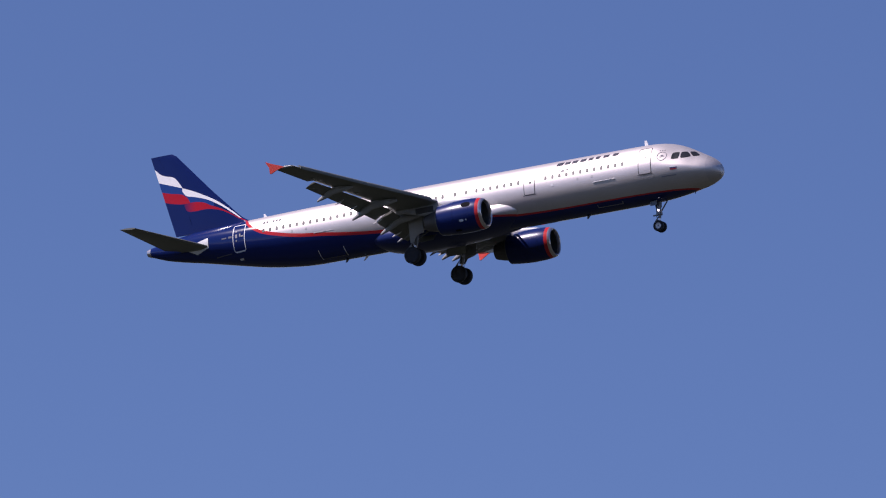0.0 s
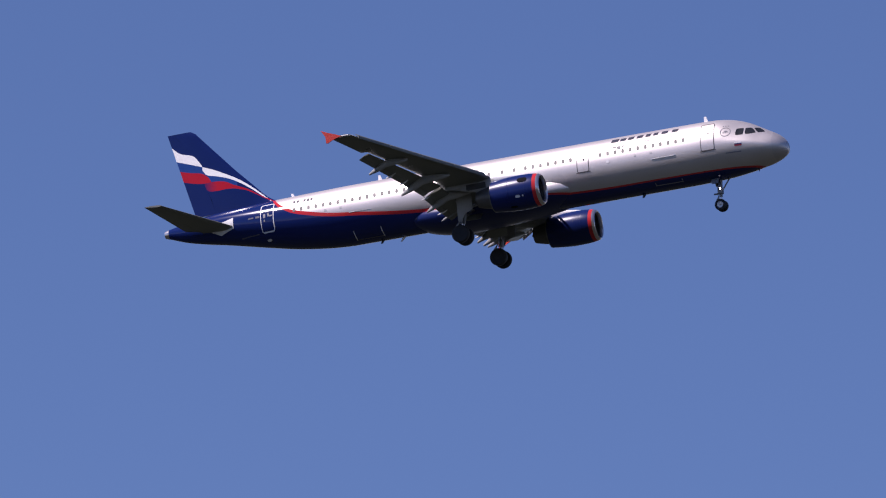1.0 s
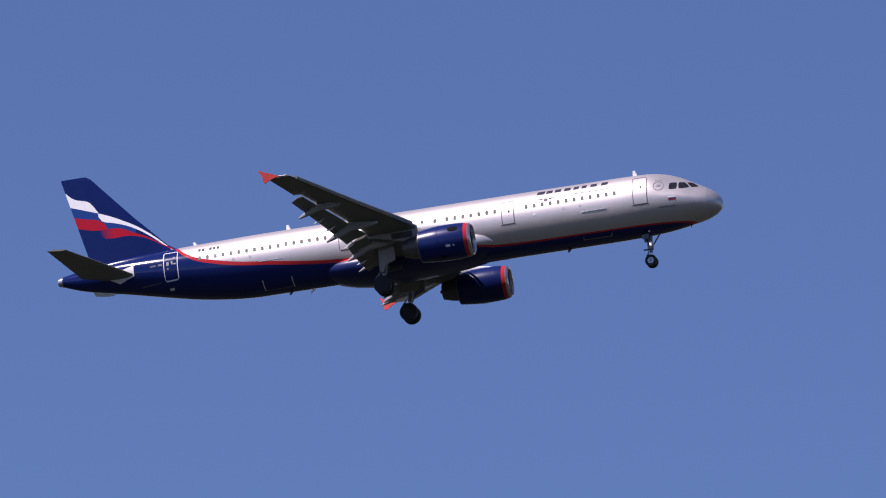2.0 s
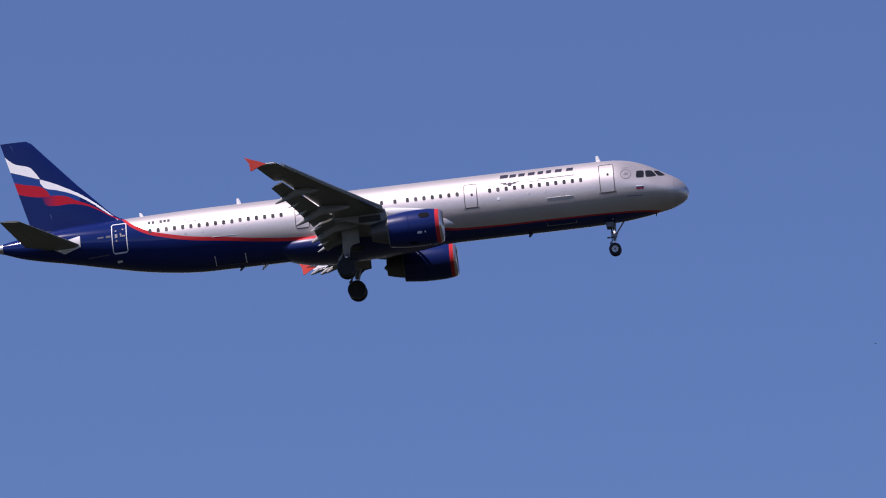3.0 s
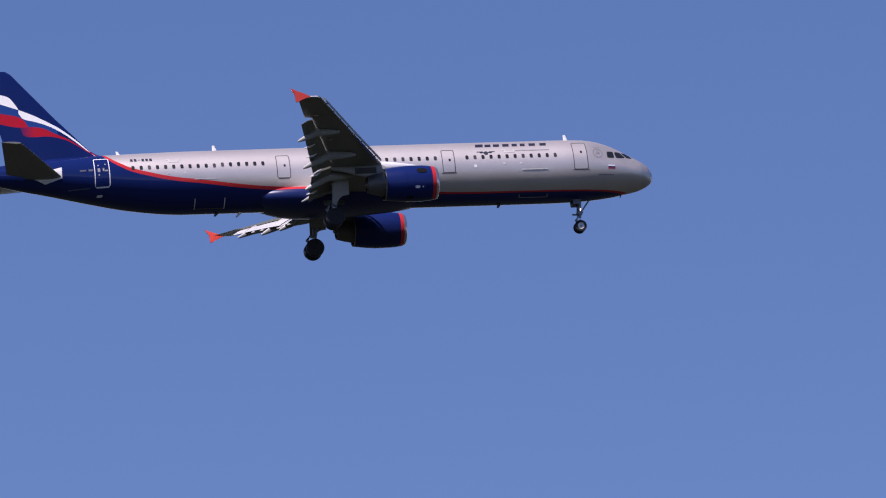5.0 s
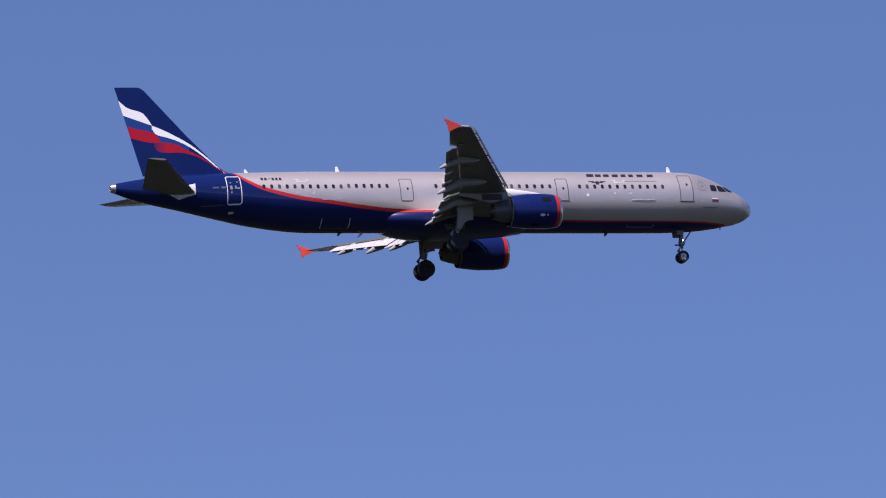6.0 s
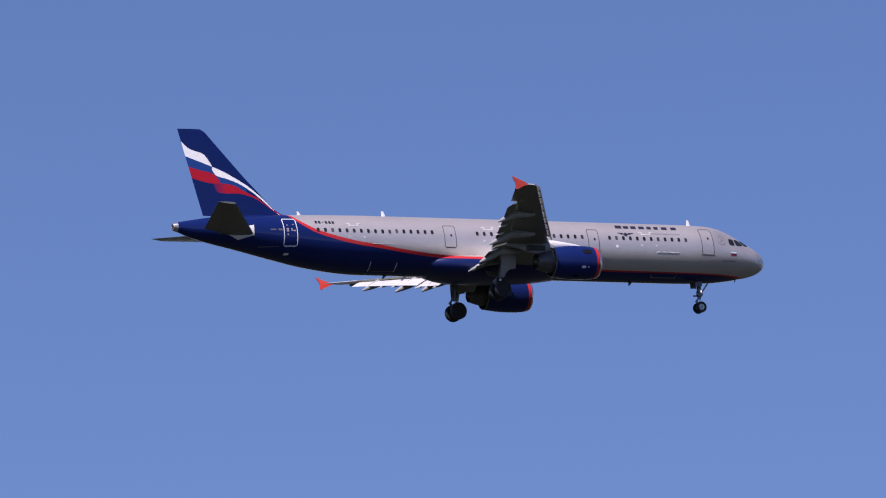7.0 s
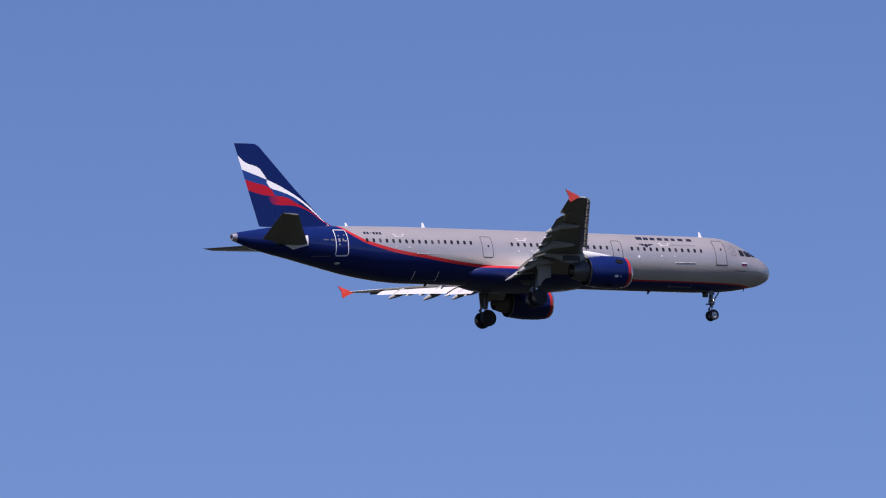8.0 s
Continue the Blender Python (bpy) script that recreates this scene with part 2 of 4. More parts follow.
def add_tube(bm, a, b, r0, r1=None, n=12):
    a, b = Vector(a), Vector(b)
    r1 = r0 if r1 is None else r1
    d = (b - a).normalized()
    u = d.orthogonal().normalized()
    w = d.cross(u)
    turn = [(math.cos(2 * math.pi * k / n), math.sin(2 * math.pi * k / n)) for k in range(n)]
    rings = [[p + (u * c + w * q) * r for c, q in turn] for p, r in ((a, r0), (b, r1))]
    return add_loft(bm, rings)


def tube(a, b, r0, r1=None, n=12):
    return add_tube(bmesh.new(), a, b, r0, r1, n)


def box(p0, p1, bevel=0.01):
    bm = bmesh.new()
    bmesh.ops.create_cube(bm, size=1)
    p0, p1 = Vector(p0), Vector(p1)
    for v in bm.verts:
        v.co = Vector(((v.co[i] + 0.5) * (p1[i] - p0[i]) + p0[i] for i in range(3)))
    bmesh.ops.bevel(bm, geom=bm.edges[:], offset=bevel, segments=2, affect="EDGES")
    return bm


def plate(points, thick, axis):
    """A flat plate: the outline, thickened along axis."""
    t = Vector(axis).normalized() * thick / 2
    bm = loft([[p - t for p in points], [p + t for p in points]])
    bmesh.ops.bevel(bm, geom=bm.edges[:], offset=thick * 0.2, segments=1, affect="EDGES")
    return bm


def revolve(profile, y, z, n=56):
    """Turns (s, r) pairs round an axis along the flight line."""
    rings = [[B(s, y + r * math.sin(2 * math.pi * k / n), z + r * math.cos(2 * math.pi * k / n)) for k in range(n)]
             for s, r in profile]
    return loft(rings, caps=False)


def glide(x, xs, ys):
    """Monotone cubic through the stations."""
    xs, ys = np.asarray(xs, float), np.asarray(ys, float)
    h, d = np.diff(xs), np.diff(ys) / np.diff(xs)
    m = np.zeros(len(xs))
    for i in range(1, len(xs) - 1):
        if d[i - 1] * d[i] > 0:
            w1, w2 = 2 * h[i] + h[i - 1], h[i] + 2 * h[i - 1]
            m[i] = (w1 + w2) / (w1 / d[i - 1] + w2 / d[i])
    m[0], m[-1] = d[0], d[-1]
    i = int(np.clip(np.searchsorted(xs, x) - 1, 0, len(h) - 1))
    u = (x - xs[i]) / h[i]
    return ((2 * u**3 - 3 * u**2 + 1) * ys[i] + (u**3 - 2 * u**2 + u) * h[i] * m[i]
            + (3 * u**2 - 2 * u**3) * ys[i + 1] + (u**3 - u**2) * h[i] * m[i + 1])


# hull stations: distance from the nose, crown, keel, half width
HULL = [(-0.03, -0.57, -0.57, 0.0), (0.05, -0.28, -0.86, 0.31), (0.24, 0.04, -1.06, 0.62), (0.45, 0.26, -1.2, 0.83),
        (0.8, 0.51, -1.36, 1.06), (1.24, 0.76, -1.5, 1.28), (1.84, 1.12, -1.62, 1.47), (2.44, 1.45, -1.75, 1.63),
        (3.05, 1.71, -1.84, 1.76), (3.78, 1.91, -1.93, 1.87), (4.69, 2.02, -2.0, 1.94), (6.4, 2.06, -2.06, 1.975),
        (9, 2.06, -2.07, 1.975), (29, 2.03, -2.08, 1.975), (31, 2.02, -2.08, 1.97), (32.2, 2.0, -2.02, 1.96),
        (33.67, 1.97, -1.86, 1.92), (35.27, 1.93, -1.61, 1.84), (36.85, 1.89, -1.27, 1.70), (38.43, 1.84, -0.91, 1.50),
        (40, 1.76, -0.55, 1.25), (41.6, 1.61, -0.22, 0.95), (43, 1.40, 0.13, 0.62), (44, 1.22, 0.50, 0.37), (44.2, 1.18, 0.57, 0.31)]
HS, HT, HB, HW = zip(*HULL)


def hull_at(s):
    s = min(s, 44.2)
    return glide(s, HS, HT), glide(s, HS, HB), glide(s, HS, HW)


def slim(s, q):
    """How far the nose's upper half narrows round the flight deck; q runs from the middle, 0, to the crown, 1."""
    grow = float(np.interp(s, (0.3, 1.0, 1.7, 3.0, 3.6, 4.4), (0, 0.2, 0.36, 0.36, 0.2, 0)))
    return 1 - grow * max(0.0, q)


def hull_ring(s, n=72):
    t, b, w = hull_at(s)
    zc, h = (t + b) / 2, (t - b) / 2
    turn = [(math.sin(2 * math.pi * k / n), math.cos(2 * math.pi * k / n)) for k in range(n)]
    return [B(s, w * a * slim(s, c), zc + h * c) for a, c in turn]


def skin(s, z, side, off=0.0):
    """A place on the hull's side, off metres proud of it; side 1 is port."""
    t, b, w = hull_at(s)
    zc, h = (t + b) / 2, (t - b) / 2
    q = max(-0.999, min(0.999, (z - zc) / h))
    y = w * math.sqrt(1 - q * q) * slim(s, q)
    n = Vector((0, y / (w * w), (z - zc) / (h * h))).normalized()
    return B(s, side * (y + n.y * off), z + n.z * off)


def add_patch(bm, s0, s1, z0, z1, side, off, lean=0.0, nz=8, ns=None):
    ns = ns or max(1, int(abs(s1 - s0) / 0.5))
    grid = []
    for i in range(nz + 1):
        z = z0 + (z1 - z0) * i / nz
        grid.append([bm.verts.new(skin(s0 + (s1 - s0) * j / ns - lean * (z - z0), z, side, off)) for j in range(ns + 1)])
    for a, b in zip(grid, grid[1:]):
        for j in range(ns):
            bm.faces.new((a[j], a[j + 1], b[j + 1], b[j]))


def add_frame(bm, s0, s1, z0, z1, side, width, off, r=0.13):
    """A line round a door with rounded corners, bent to the hull."""
    def loop(d):
        a0, a1, b0, b1, q = s0 + d, s1 - d, z0 + d, z1 - d, max(0.02, r - d)
        pts = []
        for cs, cz, turn in ((a1 - q, b1 - q, 0), (a0 + q, b1 - q, 90), (a0 + q, b0 + q, 180), (a1 - q, b0 + q, 270)):
            pts += [(cs + q * math.cos(radians(turn + 22.5 * k)), cz + q * math.sin(radians(turn + 22.5 * k))) for k in range(5)]
            if turn in (90, 270):
                (u0, v0), v1 = pts[-1], (b0 + q if turn == 90 else b1 - q)
                pts += [(u0, v0 + (v1 - v0) * k / 10) for k in range(1, 10)]
        return [bm.verts.new(skin(u, v, side, off)) for u, v in pts]

    outer, inner = loop(0), loop(width)
    n = len(outer)
    for i in range(n):
        bm.faces.new((outer[i], outer[(i + 1) % n], inner[(i + 1) % n], inner[i]))


def ledge(s0, s1, z, side, deep=0.07, high=0.09):
    """A thin rail standing proud of the hull's side."""
    rings = []
    for u in (0, 0.03, 0.25, 0.5, 0.75, 0.97, 1):
        d = deep * (0.15 + 0.85 * min(1.0, 30 * u, 30 * (1 - u)))
        st = s0 + (s1 - s0) * u
        rings.append([skin(st, z - high / 2, side, -0.01), skin(st, z - high / 2, side, d * 0.75), skin(st, z + high * 0.15, side, d), skin(st, z + high / 2, side, -0.01)])
    return loft(rings)


def skin_quad(top, low, side, off, n=10):
    """A patch of the hull between an upper and a lower edge, each from (s, z) to (s, z)."""
    bm = bmesh.new()
    grid = []
    for i in range(n + 1):
        u = i / n
        a, b = [tuple(top[e][k] * (1 - u) + low[e][k] * u for k in (0, 1)) for e in (0, 1)]
        grid.append([bm.verts.new(skin(a[0] + (b[0] - a[0]) * j / n, a[1] + (b[1] - a[1]) * j / n, side, off)) for j in range(n + 1)])
    for a, b in zip(grid, grid[1:]):
        for j in range(n):
            bm.faces.new((a[j], a[j + 1], b[j + 1], b[j]))
    return bm


def rounded_pane(s, z, w, h, side, off, k=3):
    """A small rounded window, bent to the hull."""
    bm = bmesh.new()
    vs = []
    for cx, cz, a0 in ((1, 1, 0), (-1, 1, 90), (-1, -1, 180), (1, -1, 270)):
        r = min(w, h) * 0.36
        for i in range(k + 1):
            a = radians(a0 + 90 * i / k)
            vs.append(bm.verts.new(skin(s + cx * (w / 2 - r) + r * math.cos(a), z + cz * (h / 2 - r) + r * math.sin(a), side, off)))
    bm.faces.new(vs)
    return bm


# ---- setting ----


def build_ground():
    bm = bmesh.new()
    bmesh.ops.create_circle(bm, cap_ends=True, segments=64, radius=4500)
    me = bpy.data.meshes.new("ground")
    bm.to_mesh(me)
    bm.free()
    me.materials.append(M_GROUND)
    tagged(new("ground", me), "flat near-black ground added out of view, reaching to the horizon", "ground", kind="structure")


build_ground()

# ---- the airliner ----
jet = new("passenger_jet")
tagged(jet, "silver and dark blue twin-engine passenger jet, flaps and landing gear down", "airplane")


def build_hull():
    ss = [-0.028, -0.01, 0.02, 0.06, 0.12, 0.2, 0.3, 0.42, 0.56, 0.72, 0.87, 0.9, 0.93, 1.1, 1.3, 1.55, 1.8, 2.1, 2.4, 2.75, 3.1, 3.5, 4, 4.6, 5.4, 6.4]
    ss += [7 + i for i in range(0, 22)] + [29 + 0.5 * i for i in range(31)] + [44.2]
    k = ss.index(0.9)
    part("radome", loft([hull_ring(s) for s in ss[:k + 1]]), M_RADOME, jet, "dull silver nose radome", angle=60)
    hull = part("fuselage", loft([hull_ring(s) for s in ss[k:]]), M_HULL, jet, "silver fuselage with a dark blue belly and a red line", angle=60)
    # auxiliary exhaust at the tail's end
    rings = []
    for s, r in ((44.1, 1.03), (44.25, 1.02), (44.42, 0.92), (44.42, 0.74), (44.1, 0.6)):
        t, b, w = hull_at(s)
        k = 1.0 - max(0, s - 44.2) * 0.6
        zc, h = (t + b) / 2, (t - b) / 2
        rings.append([B(s, w * r * k * math.sin(2 * math.pi * i / 28), zc + h * r * k * math.cos(2 * math.pi * i / 28)) for i in range(28)])
    part("exhaust_cone", loft(rings), M_LIP, jet, "bare metal exhaust ring")
    # wing-to-body fairing under the middle
    rings = []
    n = 56
    fs = [14.7, 15.05, 15.5, 16.2, 17.3, 18.5, 20, 21.5, 22.8, 23.8, 24.7, 25.4, 26.0, 26.5]
    fw = [1.4, 1.66, 1.86, 2.02, 2.14, 2.2, 2.22, 2.24, 2.22, 2.14, 2.0, 1.78, 1.48, 1.1]
    fh = [0.2, 0.6, 0.85, 1.02, 1.1, 1.1, 1.08, 1.03, 1.0, 0.96, 0.88, 0.76, 0.6, 0.4]
    fz = [-1.2, -1.1, -1.04, -1.04, -1.12, -1.22, -1.34, -1.44, -1.5, -1.5, -1.46, -1.42, -1.38, -1.36]
    for s, w, h, zc in zip(fs, fw, fh, fz):
        ring = []
        for k in range(n):
            a = 2 * math.pi * k / n
            c, q = math.sin(a), math.cos(a)
            p = 2 / 2.2
            ring.append(B(s, w * math.copysign(abs(c) ** p, c), zc + h * math.copysign(abs(q) ** p, q)))
        rings.append(ring)
    part("belly_fairing", loft(rings), M_FAIRING, jet, "bulging fairing where wings meet the belly", angle=60)
    return hull


build_hull()


def build_doors():
    for side in (-1, 1):
        for s0, s1, z0, z1, mat in ((4.57, 5.53, -0.38, 1.57, M_LINE), (13.37, 14.22, -0.37, 1.25, M_LINE),
                                    (24.2, 25.1, -0.4, 1.2, M_LINE), (35.94, 36.93, -0.55, 1.4, M_WLINE)):
            bm = bmesh.new()
            add_patch(bm, s0 + 0.05, s1 - 0.05, z0 + 0.05, z1 - 0.05, side, 0.008, nz=12)
            door = part("cabin_door", bm, M_HULL, jet)
            bm = bmesh.new()
            add_frame(bm, s0, s1, z0, z1, side, 0.052 if mat is M_WLINE else 0.046, 0.013)
            part("door_outline", bm, mat, door, "white door outline" if mat is M_WLINE else "dark door outline")
            bm = bmesh.new()
            reach = 0.08 if s0 < 20 else -0.1
            add_patch(bm, s0 - reach, s1 + reach, z0 - 0.035, z0 + 0.012, side, 0.014, nz=1)
            part("door_sill", bm, mat, door)
            part("door_window", rounded_pane((s0 + s1) / 2 - 0.08, z1 - 0.75, 0.14, 0.17, side, 0.016), M_GLASS, door)
            if mat is M_WLINE:
                for ds, dz, w, h in ((-0.2, 0.0, 0.16, 0.26), (0.1, 0.02, 0.1, 0.2), (0.28, -0.05, 0.2, 0.1),
                                     (-0.22, 0.34, 0.1, 0.07), (0.24, 0.4, 0.1, 0.07), (-0.2, -0.32, 0.1, 0.12)):
                    bm = bmesh.new()
                    sc = (s0 + s1) / 2 - ds
                    add_patch(bm, sc - w / 2, sc + w / 2, 0.55 + dz - h / 2, 0.55 + dz + h / 2, side, 0.018, nz=2)
                    part("marking", bm, M_GREYTXT, door)
        # cargo doors low on the hull
        if side < 0:
            for s0, s1, z0, z1 in ((28.5, 30.5, -1.96, -1.45), (7.25, 9.16, -1.88, -1.72)):
                bm = bmesh.new()
                add_patch(bm, s0 + 0.05, s1 - 0.05, z0, z1 - 0.05, side, 0.008)
                cargo = part("cargo_door", bm, M_HULL, jet)
                for a, b in ((s0, s0 + 0.05), (s1 - 0.05, s1)):
                    bm = bmesh.new()
                    add_patch(bm, a, b, z0, z1, side, 0.013, ns=1)
                    part("door_edge", bm, M_WLINE if s0 > 20 else M_GREYTXT, cargo)
                bm = bmesh.new()
                add_patch(bm, s0 + 0.05, s1 - 0.05, z0, z0 + 0.03, side, 0.013, nz=1)
                part("door_edge", bm, M_GREYTXT if s0 < 20 else M_DIM, cargo)


build_doors()


def build_windows():
    rows = [6.71 + 0.531 * i for i in range(12)] + [14.64 + 0.533 * i for i in range(7)] + [18.64, 19.5]
    rows += [20.45, 20.98, 21.51, 22.05, 22.58] + [25.97 + 0.529 * i for i in range(17)]
    for side in (-1, 1):
        meshes = {}
        for s in rows:
            # the tail's narrowing hull needs its own bend; the rest share one mesh
            key = 10.0 if s < 29 else round(s, 2)
            if key not in meshes:
                bm = rounded_pane(key, 0.65 if s < 29 else 0.6, 0.2, 0.29, side, 0.012)
                ob = part("cabin_window", bm, M_PANE, jet)
                meshes[key] = ob.data
            else:
                ob = new("cabin_window", meshes[key])
                ob.parent = jet
            ob.location.x = key - s
    # flight deck panes, wrapped over the nose
    for side in (-1, 1):
        for quad in (((3.15, 0.96), (2.68, 0.98), (2.7, 0.44), (3.21, 0.44)),
                     ((2.6, 0.97), (2.2, 0.97), (1.87, 0.52), (2.59, 0.44)),
                     ((2.1, 0.95), (1.76, 0.95), (1.33, 0.57), (1.78, 0.51))):
            bm = bmesh.new()
            (a, b, c, d), n = quad, 6
            grid = []
            for i in range(n + 1):
                row = []
                for j in range(n + 1):
                    u, v = i / n, j / n
                    p, q = 2 * u - 1, 2 * v - 1
                    u, v = 0.5 + 0.5 * p * math.sqrt(1 - 0.2 * q * q), 0.5 + 0.5 * q * math.sqrt(1 - 0.2 * p * p)
                    s = (a[0] * (1 - v) + b[0] * v) * (1 - u) + (d[0] * (1 - v) + c[0] * v) * u
                    z = (a[1] * (1 - v) + b[1] * v) * (1 - u) + (d[1] * (1 - v) + c[1] * v) * u
                    row.append(bm.verts.new(skin(s, z, side, 0.014)))
                grid.append(row)
            for p, q in zip(grid, grid[1:]):
                for j in range(n):
                    bm.faces.new((p[j], p[j + 1], q[j + 1], q[j]))
            part("cockpit_window", bm, M_GLASS, jet, "dark flight deck window")


build_windows()


def build_markings():
    side = -1
    # brand lettering as eight plain upright bars, the first a little taller
    for s0, w, top in ((11.86, 0.5, 1.68), (11.24, 0.4, 1.65), (10.68, 0.4, 1.65), (10.06, 0.42, 1.65), (9.44, 0.34, 1.65), (8.9, 0.32, 1.65), (8.32, 0.42, 1.65), (7.6, 0.42, 1.65)):
        bm = bmesh.new()
        add_patch(bm, s0 - w, s0, 1.42, top, side, 0.012, lean=0.22, nz=4, ns=1)
        part("lettering_bar", bm, M_NAVY, jet)
    bm = bmesh.new()
    add_patch(bm, 7.05, 9.3, 1.03, 1.10, side, 0.012, nz=1)
    part("lettering_bar", bm, M_GREYTXT, jet, "thin grey lettering bar")
    # winged emblem: two thin wings and a round middle
    for s0, s1, z0, z1 in ((11.45, 11.85, 1.0, 1.06), (11.35, 11.65, 0.93, 0.99), (10.65, 11.05, 1.0, 1.06), (10.85, 11.15, 0.93, 0.99)):
        bm = bmesh.new()
        add_patch(bm, s0, s1, z0, z1, side, 0.012, nz=1, ns=1)
        part("emblem_wing", bm, M_NAVY, jet)
    part("emblem_disc", rounded_pane(11.25, 0.93, 0.26, 0.26, side, 0.012, 5), M_NAVY, jet)
    # round emblem behind the flight deck: a thin ring
    bm = bmesh.new()
    n = 32
    for i in range(n):
        a0, a1 = 2 * math.pi * i / n, 2 * math.pi * (i + 1) / n
        q = [bm.verts.new(skin(3.83 + r * math.cos(a), 0.76 + r * math.sin(a), side, 0.012)) for r, a in ((0.3, a0), (0.34, a0), (0.34, a1), (0.3, a1))]
        bm.faces.new(q)
    part("emblem_ring", bm, M_GREYTXT, jet, "thin grey ring emblem")
    for ds, dz in ((0.0, 0.06), (0.08, -0.06), (-0.08, -0.02)):
        bm = bmesh.new()
        add_patch(bm, 3.73 + ds, 3.93 + ds, 0.74 + dz, 0.79 + dz, side, 0.012, nz=1, ns=1)
        part("emblem_stroke", bm, M_GREYTXT, jet)
    for ds in (-0.15, 0, 0.15):
        bm = bmesh.new()
        add_patch(bm, 3.8 + ds, 3.87 + ds, 1.18, 1.24, side, 0.012, nz=1, ns=1)
        part("emblem_stroke", bm, M_GREYTXT, jet)
    # flag in three strips
    for i, (c, nm) in enumerate((((0.3, 0.02, 0.025), "flag_red"), ((0.02, 0.03, 0.12), "flag_blue"), ((0.8, 0.8, 0.8), "flag_white"))):
        bm = bmesh.new()
        add_patch(bm, 2.76, 3.24, -0.35 + 0.09 * i, -0.26 + 0.09 * i, side, 0.012, nz=1)
        part("flag_strip", bm, material(nm, c, 0.4), jet)
    bm = bmesh.new()
    add_patch(bm, 2.85, 3.9, -0.75, -0.69, side, 0.012, nz=1)
    part("lettering_bar", bm, M_GREYTXT, jet)
    # registration as plain bars
    for k in range(6):
        bm = bmesh.new()
        s = 34.55 - 0.25 * k
        add_patch(bm, s - 0.17, s, 1.08 if k != 2 else 1.17, 1.28 if k != 2 else 1.21, side, 0.012, nz=2, ns=1)
        part("lettering_bar", bm, M_NAVY, jet)
    # pale bracket marks over three windows, with two small squares beneath each
    for s in (31.85, 21.78, 9.8):
        for s0, s1, z0, z1 in ((s - 0.35, s + 0.35, 0.93, 1.0), (s - 0.35, s - 0.27, 1.0, 1.17), (s + 0.27, s + 0.35, 1.0, 1.17),
                               (s - 0.5, s - 0.35, 1.1, 1.17), (s + 0.35, s + 0.5, 1.1, 1.17),
                               (s - 0.75, s - 0.6, 0.08, 0.22), (s + 0.35, s + 0.5, 0.08, 0.22)):
            bm = bmesh.new()
            add_patch(bm, s0 - 0.1, s1 - 0.1, z0, z1, side, 0.012, nz=1, ns=1)
            part("marking", bm, M_MARK, jet, "small white marking")
    # faint bars on the tail cone and a pale valve beneath
    for s0, s1, z0, z1 in ((37.45, 37.85, 0.52, 0.62), (37.0, 37.3, 0.5, 0.64), (37.2, 38.6, -0.58, -0.52)):
        bm = bmesh.new()
        add_patch(bm, s0, s1, z0, z1, side, 0.012, nz=1)
        part("lettering_bar", bm, M_DIM, jet)
    part("valve", rounded_pane(36.6, -1.0, 0.34, 0.12, side, 0.014), M_PALE, jet)
    part("wing_light", rounded_pane(12.04, 0.04, 0.2, 0.2, side, 0.014, 5), M_WLINE, jet, "round pale wing inspection light")
    # rails that stand off the hull's side
    part("rain_gutter", ledge(7.28, 9.02, -0.3, side, 0.045, 0.05), M_PALE, jet, "thin white rail on the hull's side")
    part("rain_gutter", ledge(28.9, 30.5, -0.29, side, 0.02, 0.035), M_PALE, jet, "thin white rail on the hull's side")


build_markings()


def blade(s_tip, z_tip, z_root, chord, rake, name, mat):
    rings = []
    for k in range(5):
        u = k / 4
        z = z_root + (z_tip - z_root) * u
        c = chord * (1 - 0.55 * u)
        s0 = s_tip - rake * (1 - u) - c
        ring = [B(s0, 0, z), B(s0 + c * 0.3, 0.03 * (1 - 0.5 * u), z), B(s0 + c, 0, z), B(s0 + c * 0.3, -0.03 * (1 - 0.5 * u), z)]
        rings.append(ring)
    part(name, loft(rings), mat, jet)


blade(5.68, 2.47, 1.98, 0.34, -0.02, "antenna", M_WLINE)
blade(2.25, -1.88, -1.65, 0.1, 0.02, "probe", M_LINE)
blade(28.87, 2.43, 1.98, 0.34, -0.02, "antenna", M_WLINE)
blade(35.19, 2.22, 1.88, 0.3, 0.05, "antenna", M_WLINE)
blade(10.47, -2.3, -2.03, 0.3, 0.05, "antenna", M_LINE)
blade(29.1, -2.3, -2.03, 0.3, 0.1, "drain_mast", M_LINE)
blade(27.7, -2.4, -2.03, 0.3, 0.25, "drain_mast", M_PALE)


# ---- lifting surfaces ----
SPAN = [(1.2, 16.55, 6.65, -1.23, 0.15), (6.4, 19.32, 3.85, -0.56, 0.118), (11.5, 22.02, 2.62, 0.10, 0.11), (16.75, 24.76, 1.45, 0.82, 0.105)]
WY, WL, WC, WZ, WT = zip(*SPAN)


def wing_at(y):
    """Leading edge, chord, height and thickness ratio at the span station y."""
    return tuple(float(np.interp(y, WY, k)) for k in (WL, WC, WZ, WT))


def section(chord, thick, x0=0.0, x1=1.0, n=12, camber=0.02):
    """An aerofoil from x0 to x1 of its chord: (distance aft, height) round it."""
    up, lo = [], []
    for i in range(n + 1):
        x = x0 + (x1 - x0) * (1 - math.cos(math.pi * i / n)) / 2
        t = 5 * thick * (0.2969 * math.sqrt(x) - 0.126 * x - 0.3516 * x * x + 0.2843 * x**3 - 0.1015 * x**4)
        m = camber * 4 * x * (1 - x)
        up.append((x * chord, (m + t) * chord))
        lo.append((x * chord, (m - t) * chord))
    return up + lo[::-1][:-1] if x0 == 0 else up + lo[::-1]


